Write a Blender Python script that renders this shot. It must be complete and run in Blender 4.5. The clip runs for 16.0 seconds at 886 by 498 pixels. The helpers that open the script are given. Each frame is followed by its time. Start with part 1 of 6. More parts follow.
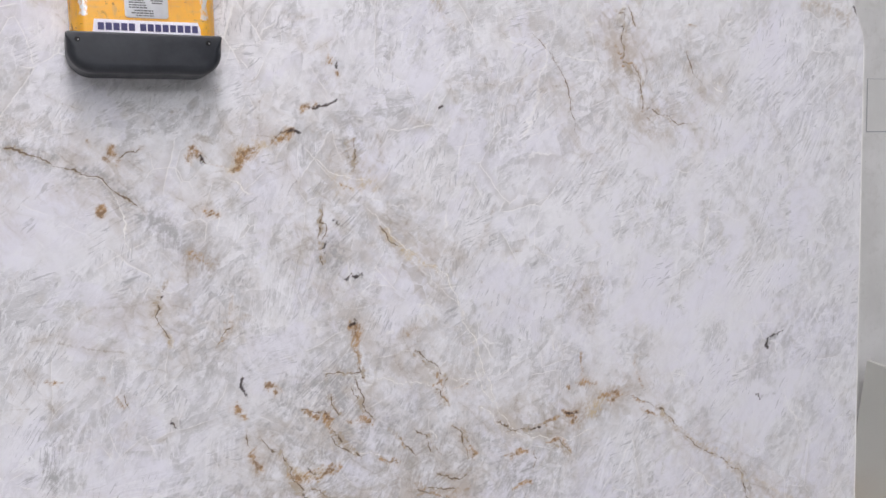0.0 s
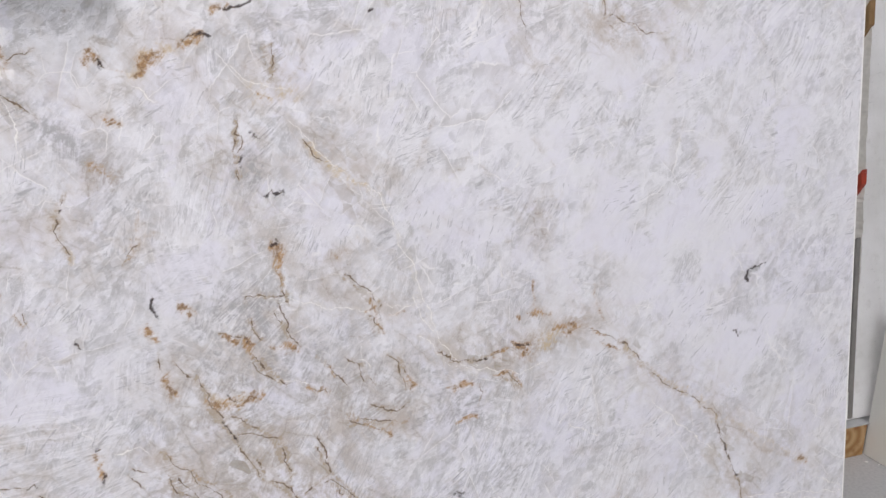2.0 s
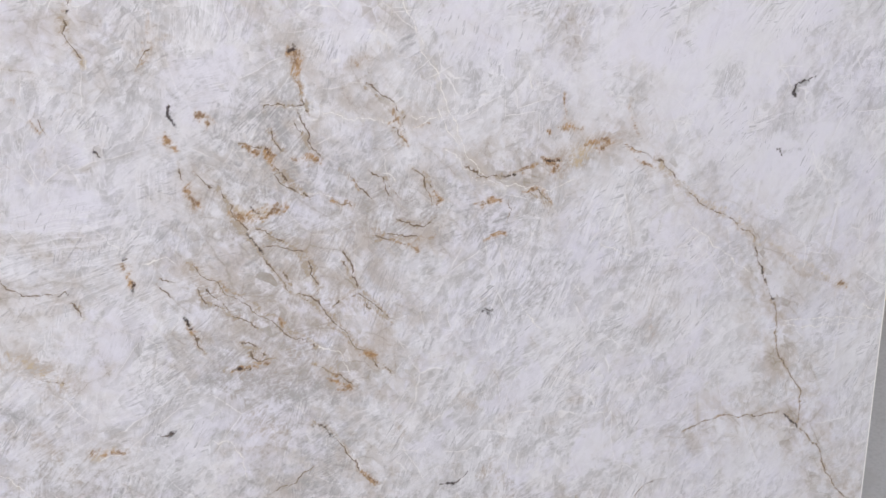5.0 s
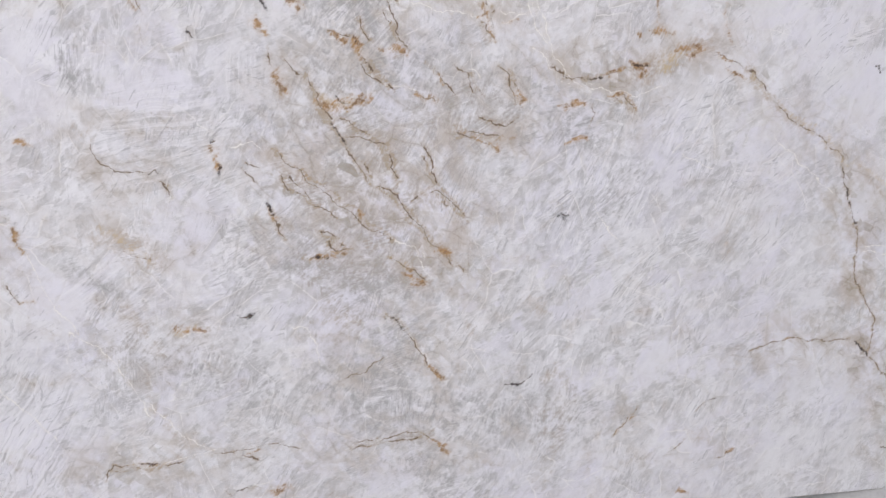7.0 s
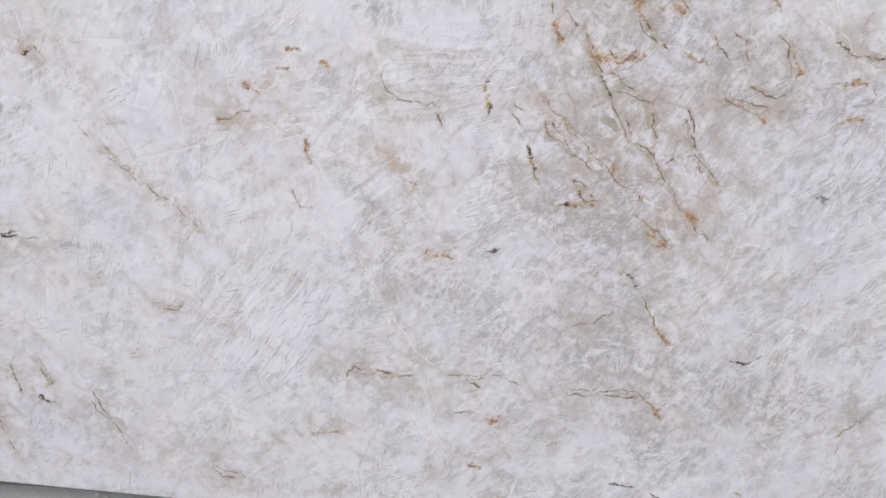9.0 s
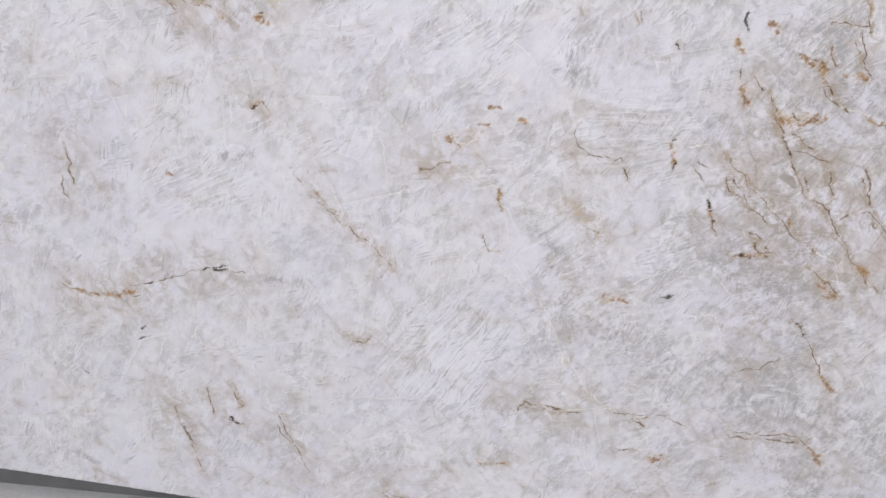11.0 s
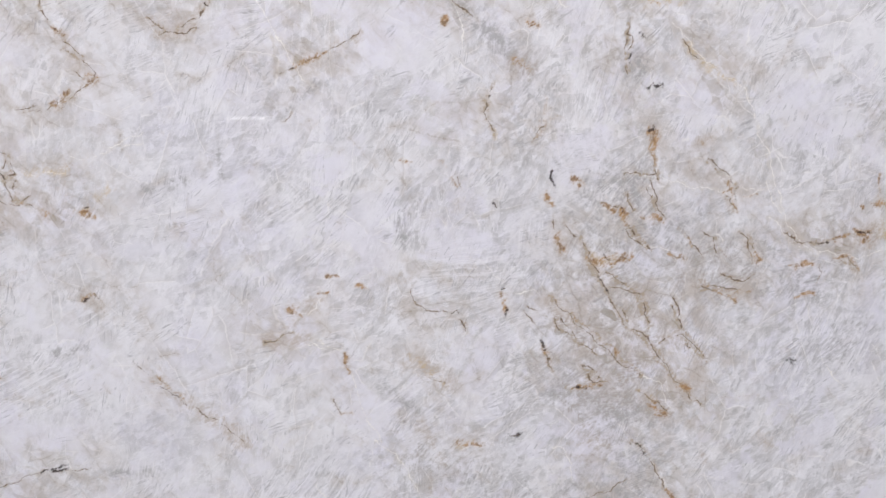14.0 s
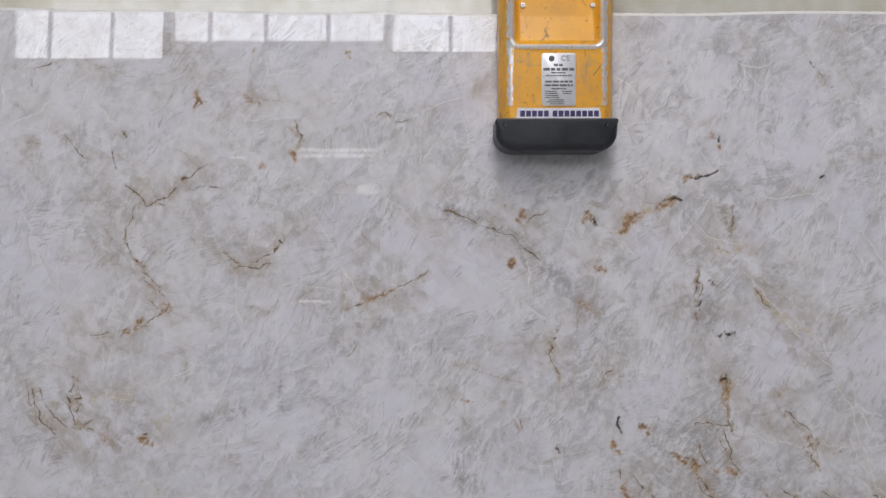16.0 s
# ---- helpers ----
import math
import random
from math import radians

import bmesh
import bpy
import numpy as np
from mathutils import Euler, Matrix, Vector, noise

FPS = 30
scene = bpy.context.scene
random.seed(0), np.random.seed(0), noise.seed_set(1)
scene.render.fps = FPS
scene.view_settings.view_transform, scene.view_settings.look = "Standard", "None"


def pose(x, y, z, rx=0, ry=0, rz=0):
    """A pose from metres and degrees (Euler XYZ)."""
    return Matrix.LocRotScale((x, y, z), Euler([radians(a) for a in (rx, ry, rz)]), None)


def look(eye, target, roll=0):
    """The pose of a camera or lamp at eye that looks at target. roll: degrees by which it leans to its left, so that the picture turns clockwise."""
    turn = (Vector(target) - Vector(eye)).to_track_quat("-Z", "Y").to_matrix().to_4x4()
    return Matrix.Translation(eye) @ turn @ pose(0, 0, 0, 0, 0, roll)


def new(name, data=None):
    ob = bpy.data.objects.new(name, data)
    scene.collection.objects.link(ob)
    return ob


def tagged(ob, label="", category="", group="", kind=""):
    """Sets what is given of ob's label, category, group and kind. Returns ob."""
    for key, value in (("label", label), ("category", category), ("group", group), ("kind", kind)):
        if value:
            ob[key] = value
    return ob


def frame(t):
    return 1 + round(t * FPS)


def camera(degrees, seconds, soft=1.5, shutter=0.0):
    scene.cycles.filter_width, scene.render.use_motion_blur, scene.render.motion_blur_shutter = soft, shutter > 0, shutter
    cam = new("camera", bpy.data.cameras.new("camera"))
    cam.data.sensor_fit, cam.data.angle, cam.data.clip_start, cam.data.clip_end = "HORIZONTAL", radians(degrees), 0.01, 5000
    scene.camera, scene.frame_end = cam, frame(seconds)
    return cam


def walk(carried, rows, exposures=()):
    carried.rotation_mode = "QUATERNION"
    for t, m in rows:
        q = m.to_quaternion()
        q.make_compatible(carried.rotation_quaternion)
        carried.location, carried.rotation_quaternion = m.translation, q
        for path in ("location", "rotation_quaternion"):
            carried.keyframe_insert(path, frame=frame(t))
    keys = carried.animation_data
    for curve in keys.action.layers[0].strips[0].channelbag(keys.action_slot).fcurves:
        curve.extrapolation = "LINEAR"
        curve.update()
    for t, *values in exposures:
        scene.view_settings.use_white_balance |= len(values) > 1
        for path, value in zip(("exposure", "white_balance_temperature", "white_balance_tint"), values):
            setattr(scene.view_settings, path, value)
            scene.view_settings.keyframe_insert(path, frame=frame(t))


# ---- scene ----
cam = camera(55.4, 16.0)
PATH = [
    (0, (-0.123, -1.387, 1.565), (0.706, 0.423, 1.367), -1.6),
    (0.5, (-0.038, -1.367, 1.551), (0.755, 0.455, 1.328), -1.7),
    (1, (0.049, -1.365, 1.535), (0.804, 0.469, 1.281), -1.7),
    (1.5, (0.088, -1.369, 1.502), (0.831, 0.47, 1.242), -1.7),
    (2, (0.104, -1.375, 1.492), (0.811, 0.47, 1.182), -1.7),
    (2.5, (0.113, -1.379, 1.477), (0.786, 0.469, 1.111), -2.0),
    (3, (0.119, -1.375, 1.463), (0.769, 0.469, 1.041), -2.0),
    (3.5, (0.133, -1.368, 1.448), (0.757, 0.47, 0.963), -2.2),
    (4, (0.14, -1.363, 1.427), (0.739, 0.47, 0.898), -2.7),
    (6.3, (0.127, -1.37, 1.37), (0.653, 0.418, 0.645), -2.3),
    (6.5, (0.12, -1.371, 1.368), (0.623, 0.418, 0.629), -2.0),
    (7, (0.093, -1.371, 1.347), (0.52, 0.425, 0.577), -1.1),
    (7.5, (0.071, -1.374, 1.334), (0.412, 0.428, 0.537), 0.5),
    (8, (0.052, -1.388, 1.326), (0.281, 0.426, 0.514), 1.4),
    (8.5, (0.038, -1.411, 1.322), (0.136, 0.409, 0.5), 1.5),
    (9, (0.02, -1.446, 1.315), (-0.042, 0.381, 0.503), 1.4),
    (9.5, (-0.008, -1.475, 1.311), (-0.188, 0.356, 0.527), 1.3),
    (10, (-0.078, -1.496, 1.325), (-0.282, 0.334, 0.545), 1.3),
    (10.2, (-0.113, -1.513, 1.332), (-0.323, 0.317, 0.553), 1.3),
    (12.3, (-0.255, -1.634, 1.426), (-0.367, 0.276, 0.846), 0.7),
    (12.5, (-0.25, -1.626, 1.442), (-0.315, 0.289, 0.872), 0.3),
    (13, (-0.237, -1.615, 1.452), (-0.209, 0.311, 0.913), -0.8),
    (13.5, (-0.221, -1.6, 1.457), (-0.103, 0.324, 0.927), -1.6),
    (14, (-0.205, -1.598, 1.466), (-0.049, 0.339, 0.996), -1.9),
    (14.5, (-0.218, -1.594, 1.498), (-0.063, 0.36, 1.098), -1.5),
    (15, (-0.214, -1.592, 1.522), (-0.094, 0.385, 1.248), -1.1),
    (15.5, (-0.205, -1.589, 1.552), (-0.126, 0.405, 1.419), -0.7),
    (16, (-0.195, -1.561, 1.567), (-0.184, 0.439, 1.527), -0.1),
]
# The polished slab leans back on its rack: LEANING carries its own upright frame (x along it, z up its face) into the world.
LEANING = pose(0, 0, 0, -8.0, 0, 0)
EXPOSURES = [(t, stops, 6500, 12) for t, stops in ((0.0, -0.21), (1.0, -0.19), (2.0, -0.09), (6.5, -0.06), (9.0, -0.04), (12.5, -0.08), (14.5, -0.09), (15.0, -0.13), (15.5, -0.38), (16.0, -0.79))]
walk(cam, [(t, LEANING @ look(eye, target, roll)) for t, eye, target, roll in PATH], EXPOSURES)

# ---- world and lights ----
world = bpy.data.worlds.new("hall_world")
scene.world = world
world.use_nodes = True
sky = world.node_tree.nodes.new("ShaderNodeTexSky")
sky.sky_type, sky.sun_disc = "NISHITA", False
sky.sun_elevation, sky.sun_rotation = radians(40), radians(160)
world.node_tree.links.new(sky.outputs[0], world.node_tree.nodes["Background"].inputs[0])
world.node_tree.nodes["Background"].inputs[1].default_value = 0.1


def tube_light(name, place, target, across, along, watts, colour):
    data = bpy.data.lights.new(name, "AREA")
    data.shape, data.size, data.size_y, data.energy, data.color = "RECTANGLE", across, along, watts, colour
    ob = new(name, data)
    ob.matrix_world = look(place, target)
    return tagged(ob, "long row of white fluorescent tubes under the roof", "light", "roof lights", "structure")


tube_light("light_1", (-0.2, -2.3, 5.0), (-0.2, -2.1, 0), 1.2, 3.4, 160, (0.99, 0.972, 1.0))
tube_light("light_2", (1.5, -7.0, 6.6), (1.2, -5.0, 0), 9.0, 1.2, 120, (1.0, 0.97, 1.0))


# ---- node helpers and materials ----
class Nodes:
    """A small wrapper that makes a material's nodes and joins them."""

    def __init__(self, name):
        self.mat = bpy.data.materials.new(name)
        self.mat.use_nodes = True
        self.tree = self.mat.node_tree
        self.bsdf = self.tree.nodes["Principled BSDF"]

    def put(self, socket, value):
        if isinstance(value, bpy.types.NodeSocket):
            self.tree.links.new(value, socket)
        elif isinstance(value, (tuple, list)) and len(value) == 3 and socket.type == "RGBA":
            socket.default_value = (*value, 1)
        else:
            socket.default_value = value

    def add(self, kind, out=0, props=None, **inputs):
        node = self.tree.nodes.new(kind)
        for key, value in (props or {}).items():
            setattr(node, key, value)
        for key, value in inputs.items():
            self.put(node.inputs[int(key[1:])] if key[0] == "i" and key[1:].isdigit() else node.inputs[key], value)
        return node.outputs[out]

    def coords(self):
        return self.add("ShaderNodeTexCoord", 3)

    def scaled(self, vector, scale, lean=0.0):
        """Coordinates turned by lean degrees in the face's plane, then stretched."""
        if lean:
            vector = self.add("ShaderNodeVectorRotate", 0, {"rotation_type": "Y_AXIS"}, Vector=vector, Angle=radians(lean))
        return self.add("ShaderNodeMapping", 0, None, Vector=vector, Scale=scale)

    def cells(self, vector, scale, feature="F1"):
        node = self.tree.nodes.new("ShaderNodeTexVoronoi")
        node.feature = feature
        self.put(node.inputs["Vector"], vector)
        node.inputs["Scale"].default_value = scale
        return node

    def jitter(self, vector, scale, amount, detail=3):
        """The vector, pushed about by noise."""
        push = self.vmath("SUBTRACT", self.noise(vector, scale, detail, 0.55, 1), (0.5, 0.5, 0.5))
        return self.vmath("ADD", vector, self.vmath("MULTIPLY", push, (amount, amount, amount)))

    def noise(self, vector, scale, detail=4.0, rough=0.55, out=0, distortion=0.0):
        return self.add("ShaderNodeTexNoise", out, None, Vector=vector, Scale=scale, Detail=detail, Roughness=rough, Distortion=distortion)

    def maths(self, op, a, b=0.0, c=0.0, clamp=False):
        return self.add("ShaderNodeMath", 0, {"operation": op, "use_clamp": clamp}, i0=a, i1=b, i2=c)

    def vmath(self, op, a, b):
        return self.add("ShaderNodeVectorMath", 0, {"operation": op}, i0=a, i1=b)

    def band(self, value, low, high, to_low=0.0, to_high=1.0):
        node = self.tree.nodes.new("ShaderNodeMapRange")
        node.interpolation_type = "SMOOTHSTEP"
        for key, v in zip(("Value", "From Min", "From Max", "To Min", "To Max"), (value, low, high, to_low, to_high)):
            self.put(node.inputs[key], v)
        return node.outputs[0]

    def mix(self, factor, a, b, blend="MIX"):
        node = self.tree.nodes.new("ShaderNodeMix")
        node.data_type, node.blend_type = "RGBA", blend
        for n, v in ((0, factor), (6, a), (7, b)):
            self.put(node.inputs[n], v)
        return node.outputs[2]

    def attribute(self, name):
        return self.add("ShaderNodeAttribute", 2, {"attribute_name": name})

    def bump(self, height, strength, distance=0.002):
        self.put(self.bsdf.inputs["Normal"], self.add("ShaderNodeBump", 0, None, Height=height, Strength=strength, Distance=distance))

    def done(self, colour, rough=0.5, metal=0.0):
        self.put(self.bsdf.inputs["Base Color"], colour)
        self.put(self.bsdf.inputs["Roughness"], rough)
        self.put(self.bsdf.inputs["Metallic"], metal)
        return self.mat


def speckled(name, base, other, scale=6.0, rough=0.5, metal=0.0, grain=120.0, relief=0.15, contrast=0.6):
    """A plain surface with broad stains and fine grain."""
    n = Nodes(name)
    co = n.coords()
    broad = n.band(n.noise(co, scale, 5), 0.35, 0.7)
    fine = n.noise(co, grain, 3)
    colour = n.mix(n.maths("MULTIPLY", broad, contrast), base, other)
    colour = n.mix(n.band(fine, 0.3, 0.75, 0.0, 0.25), colour, other)
    n.bump(fine, relief, 0.001)
    return n.done(colour, n.band(broad, 0, 1, rough * 0.85, min(1.0, rough * 1.15)), metal)


def crystals(n, co, cells, stretch, lean, seed, swing=84, middle=46):
    """Crystals of quartz: coordinates turned to each one's own grain, its slant across itself, and two tones of its own."""
    moved = n.vmath("ADD", co, (seed, seed, seed))
    bent = n.jitter(n.jitter(moved, cells * 0.9, 0.34 / cells, 2), cells * 7.0, 0.05 / cells, 4)
    place = n.scaled(bent, (1.0, 1.0, stretch), lean)
    vor = n.cells(place, cells)
    split = n.tree.nodes.new("ShaderNodeSeparateColor")
    n.put(split.inputs[0], vor.outputs["Color"])
    angle = n.maths("MULTIPLY_ADD", split.outputs[0], radians(swing), radians(middle - swing / 2))
    soft = n.jitter(co, cells * 0.8, 0.10 / cells, 1)
    turned = n.add("ShaderNodeVectorRotate", 0, {"rotation_type": "Y_AXIS"}, Vector=soft, Angle=angle)
    turned = n.vmath("ADD", turned, vor.outputs["Color"])
    off = n.vmath("SUBTRACT", place, vor.outputs["Position"])
    way = n.vmath("SUBTRACT", vor.outputs["Color"], (0.5, 0.5, 0.5))
    slant = n.maths("MULTIPLY", n.add("ShaderNodeVectorMath", 1, {"operation": "DOT_PRODUCT"}, i0=off, i1=way), cells * 2.0)
    return turned, slant, split.outputs[1], split.outputs[2]


def quartzite():
    n = Nodes("polished_white_quartzite")
    co = n.coords()
    white, lilac, warm, bright = (0.782, 0.777, 0.787), (0.750, 0.740, 0.805), (0.69, 0.645, 0.595), (0.845, 0.838, 0.852)
    grey, dusk = (0.455, 0.447, 0.447), (0.34, 0.335, 0.35)
    base = n.mix(n.band(n.noise(co, 3.2, 6, 0.62), 0.46, 0.60), white, lilac)
    base = n.mix(n.band(n.noise(co, 4.4, 6, 0.65), 0.48, 0.68, 0, 0.50), base, warm)
    plain = n.mix(n.band(n.noise(co, 11.0, 6, 0.62), 0.44, 0.66, 0.0, 0.22), base, grey)
    cloud = n.noise(n.scaled(co, (1.0, 1.0, 1.4), 48), 6.0, 8, 0.64)
    mottle = n.noise(co, 26.0, 9, 0.72)
    turned, slant, pick, tone = crystals(n, co, 6.0, 1.5, 50, 0.0)
    turned2, slant2, pick2, tone2 = crystals(n, co, 15.0, 1.6, 38, 3.0)
    turned3, slant3, pick3, tone3 = crystals(n, co, 38.0, 1.4, 60, 6.0, 130)
    colour = base
    # every crystal is clearer to one side and milky to the other
    for way, shade, clear, milky in ((slant, tone, 0.36, 0.38), (slant2, tone2, 0.46, 0.44), (slant3, tone3, 0.40, 0.28)):
        side = n.maths("ADD", way, n.maths("MULTIPLY_ADD", shade, 0.9, -0.45))
        colour = n.mix(n.band(side, 0.08, 0.60, 0.0, clear), colour, grey)
        colour = n.mix(n.band(side, -0.05, -0.50, 0.0, milky), colour, bright)
    # broad clear and milky ground
    colour = n.mix(n.band(cloud, 0.49, 0.64, 0, 0.40), colour, grey)
    colour = n.mix(n.band(cloud, 0.47, 0.34, 0, 0.36), colour, bright)
    # ragged clear lenses that lie along the grain
    where = n.band(n.noise(n.vmath("ADD", co, (4.0, 0.0, 2.0)), 6.5, 5, 0.62), 0.44, 0.58, 0.12, 1.0)
    for field, along, across, low, high, most in ((turned, 9.0, 30.0, 0.535, 0.568, 0.46), (turned2, 20.0, 75.0, 0.545, 0.575, 0.58), (turned3, 55.0, 190.0, 0.55, 0.58, 0.55)):
        smear = n.noise(n.scaled(field, (along, 1.0, across)), 1.0, 7, 0.66)
        mask = n.maths("MULTIPLY", n.band(smear, low, high, 0, most), n.maths("MULTIPLY", where, n.band(mottle, 0.38, 0.60, 0.45, 1.15)))
        colour = n.mix(mask, colour, grey)
        colour = n.mix(n.band(smear, 0.46, 0.38, 0, 0.34), colour, bright)
    # fine combed grain, in some crystals alone
    comb = n.band(n.noise(n.vmath("ADD", co, (9.0, 0.0, 3.0)), 8.0, 5, 0.62), 0.48, 0.57)
    fibre = n.noise(n.scaled(n.jitter(turned2, 40.0, 0.004), (24.0, 1.0, 330.0)), 1.0, 4, 0.6)
    colour = n.mix(n.maths("MULTIPLY", n.band(fibre, 0.56, 0.61), n.maths("MULTIPLY", comb, n.band(pick2, 0.45, 0.8, 0.0, 0.62))), colour, dusk)
    colour = n.mix(n.maths("MULTIPLY", n.band(fibre, 0.44, 0.38), n.maths("MULTIPLY", comb, n.band(pick2, 0.2, 0.8, 0.1, 0.7))), colour, bright)
    # white feathers: thin wisps that follow the grain
    for field, along, across, wide, most, shown in ((turned, 7.0, 46.0, 0.016, 0.55, pick), (turned2, 16.0, 90.0, 0.020, 0.50, pick3), (turned2, 30.0, 40.0, 0.012, 0.38, tone)):
        wisp = n.noise(n.scaled(n.vmath("ADD", field, (2.0, 0.0, 5.0)), (along, 1.0, across)), 1.0, 4, 0.5)
        thin = n.band(n.maths("ABSOLUTE", n.maths("SUBTRACT", wisp, 0.5)), wide, wide * 0.2)
        colour = n.mix(n.maths("MULTIPLY", thin, n.band(shown, 0.25, 0.75, 0.12, most)), colour, (0.875, 0.87, 0.882))
    colour = n.mix(n.band(mottle, 0.53, 0.66, 0, 0.36), colour, grey)
    colour = n.mix(n.band(mottle, 0.46, 0.32, 0, 0.26), colour, bright)
    speck = n.noise(co, 230.0, 4, 0.7)
    colour = n.mix(n.maths("MULTIPLY", where, n.band(speck, 0.55, 0.66, 0, 0.45)), colour, grey)
    chip = n.tree.nodes.new("ShaderNodeSeparateColor")
    n.put(chip.inputs[0], n.cells(n.scaled(n.jitter(turned2, 60.0, 0.010, 4), (0.42, 1.0, 1.0)), 85.0).outputs["Color"])
    colour = n.mix(n.maths("MULTIPLY", where, n.band(chip.outputs[0], 0.62, 0.95, 0, 0.46)), colour, grey)
    colour = n.mix(n.maths("MULTIPLY", where, n.band(chip.outputs[1], 0.62, 0.95, 0, 0.46)), colour, bright)
    # milky white stone that hides the grain, in patches of every size
    haze = n.noise(n.scaled(n.jitter(n.vmath("ADD", co, (1.5, 0.0, 8.0)), 20.0, 0.03), (1.0, 1.0, 1.35), 42), 7.0, 8, 0.64)
    milk = n.mix(n.band(n.noise(co, 4.1, 3), 0.42, 0.58), (0.80, 0.793, 0.805), (0.765, 0.75, 0.815))
    colour = n.mix(n.band(haze, 0.505, 0.548, 0, 0.52), colour, milk)
    # healed cracks with a pale edge and a faint shade beside it
    crooked = n.jitter(n.jitter(n.jitter(co, 5.0, 0.03, 2), 17.0, 0.012), 60.0, 0.003)
    for scale, lean, stretch, wide, seed in ((4.5, -48, 0.55, 0.0034, 1.0), (8.0, 35, 0.5, 0.0046, 4.0), (15.0, 70, 0.45, 0.0065, 8.0)):
        edge = n.cells(n.scaled(n.vmath("ADD", crooked, (seed, 0.0, seed)), (stretch, 1.0, 1.0), lean), scale, "DISTANCE_TO_EDGE").outputs["Distance"]
        cell = n.cells(n.scaled(n.vmath("ADD", crooked, (seed, 0.0, seed)), (stretch, 1.0, 1.0), lean), scale)
        tint = n.tree.nodes.new("ShaderNodeSeparateColor")
        n.put(tint.inputs[0], cell.outputs["Color"])
        shown = n.band(n.noise(n.vmath("ADD", co, (seed, 0.0, 1.0)), 9.0, 3, 0.6), 0.49, 0.58)
        colour = n.mix(n.maths("MULTIPLY", shown, n.maths("MULTIPLY", n.band(edge, wide * 16, wide), n.band(tint.outputs[0], 0.4, 0.8, 0, 0.34))), colour, (0.47, 0.44, 0.41))
        colour = n.mix(n.maths("MULTIPLY", shown, n.band(edge, wide * 1.3, wide * 0.4, 0, 0.58)), colour, (0.92, 0.905, 0.885))
    # the stone is calmer and milkier away from the cracked middle
    apart = n.tree.nodes.new("ShaderNodeSeparateXYZ")
    n.put(apart.inputs[0], co)
    away = n.maths("ABSOLUTE", n.maths("SUBTRACT", apart.outputs[0], 0.35))
    calm = n.band(n.maths("ADD", away, n.maths("MULTIPLY_ADD", n.noise(co, 2.6, 5, 0.6), 1.4, -0.7)), 0.25, 1.0, 0.0, 0.22)
    colour = n.mix(calm, colour, plain)
    cracked = n.band(apart.outputs[0], 0.70, 1.0, 1.0, 0.35)
    # faint brown cracks run through all of the stone, mostly downwards to one side
    for scale, lean, stretch, wide, seed in ((5.5, -52, 0.42, 0.05, 11.0), (10.0, -40, 0.45, 0.06, 14.0), (9.0, 20, 0.5, 0.05, 17.0)):
        edge = n.cells(n.scaled(n.vmath("ADD", n.jitter(crooked, 30.0, 0.012, 4), (seed, 0.0, seed)), (stretch, 1.0, 1.0), lean), scale, "DISTANCE_TO_EDGE").outputs["Distance"]
        shown = n.maths("MULTIPLY", cracked, n.band(n.noise(n.vmath("ADD", co, (seed, 0.0, 3.0)), 8.0, 5, 0.65), 0.52, 0.62))
        soiled = n.maths("MULTIPLY", shown, n.band(mottle, 0.40, 0.60, 0.25, 1.0))
        colour = n.mix(n.maths("MULTIPLY", soiled, n.band(edge, wide * 2.4, 0.0, 0, 0.42)), colour, (0.50, 0.44, 0.375))
        colour = n.mix(n.maths("MULTIPLY", soiled, n.band(n.maths("ADD", edge, n.band(speck, 0.4, 0.65, 0.008, -0.004)), wide * 0.26, 0.0, 0, 0.55)), colour, (0.30, 0.235, 0.17))
    # the larger milky crystals, with torn edges, and the combed ones
    tear = n.maths("MULTIPLY", n.band(haze, 0.38, 0.60, 0.55, 1.25), n.band(mottle, 0.36, 0.60, 1.15, 0.75))
    colour = n.mix(n.band(n.maths("MULTIPLY", n.attribute("milk"), tear), 0.28, 0.50, 0, 0.60), colour, n.mix(n.band(cloud, 0.4, 0.6), (0.775, 0.762, 0.825), (0.80, 0.793, 0.808)))
    combed = n.band(n.maths("MULTIPLY", n.attribute("comb"), n.band(mottle, 0.36, 0.60, 0.6, 1.2)), 0.2, 0.6)
    lying = n.add("ShaderNodeVectorRotate", 0, {"rotation_type": "Y_AXIS"}, Vector=n.jitter(n.jitter(co, 7.0, 0.03), 45.0, 0.004), Angle=n.attribute("comb_lean"))
    strand = n.noise(n.scaled(lying, (8.0, 1.0, 200.0)), 1.0, 7, 0.66)
    colour = n.mix(n.maths("MULTIPLY", combed, n.band(strand, 0.50, 0.40, 0, 0.62)), colour, (0.86, 0.853, 0.872))
    colour = n.mix(n.maths("MULTIPLY", combed, n.band(strand, 0.56, 0.61, 0, 0.40)), colour, (0.42, 0.415, 0.42))
    dash = n.noise(n.scaled(n.jitter(turned2, 40.0, 0.004), (26.0, 1.0, 210.0)), 1.0, 5, 0.62)
    colour = n.mix(n.maths("MULTIPLY", n.maths("MAXIMUM", comb, combed), n.band(dash, 0.595, 0.63, 0, 0.52)), colour, dusk)
    # minerals that follow the cracks
    ragged = n.noise(co, 120.0, 6, 0.75)
    coarse = n.noise(co, 34.0, 5, 0.7)
    torn = n.maths("MULTIPLY", n.band(ragged, 0.30, 0.66, 0.35, 1.3), n.band(coarse, 0.34, 0.62, 0.4, 1.25))
    torn = n.maths("MULTIPLY", torn, n.band(fibre, 0.35, 0.65, 0.65, 1.2))
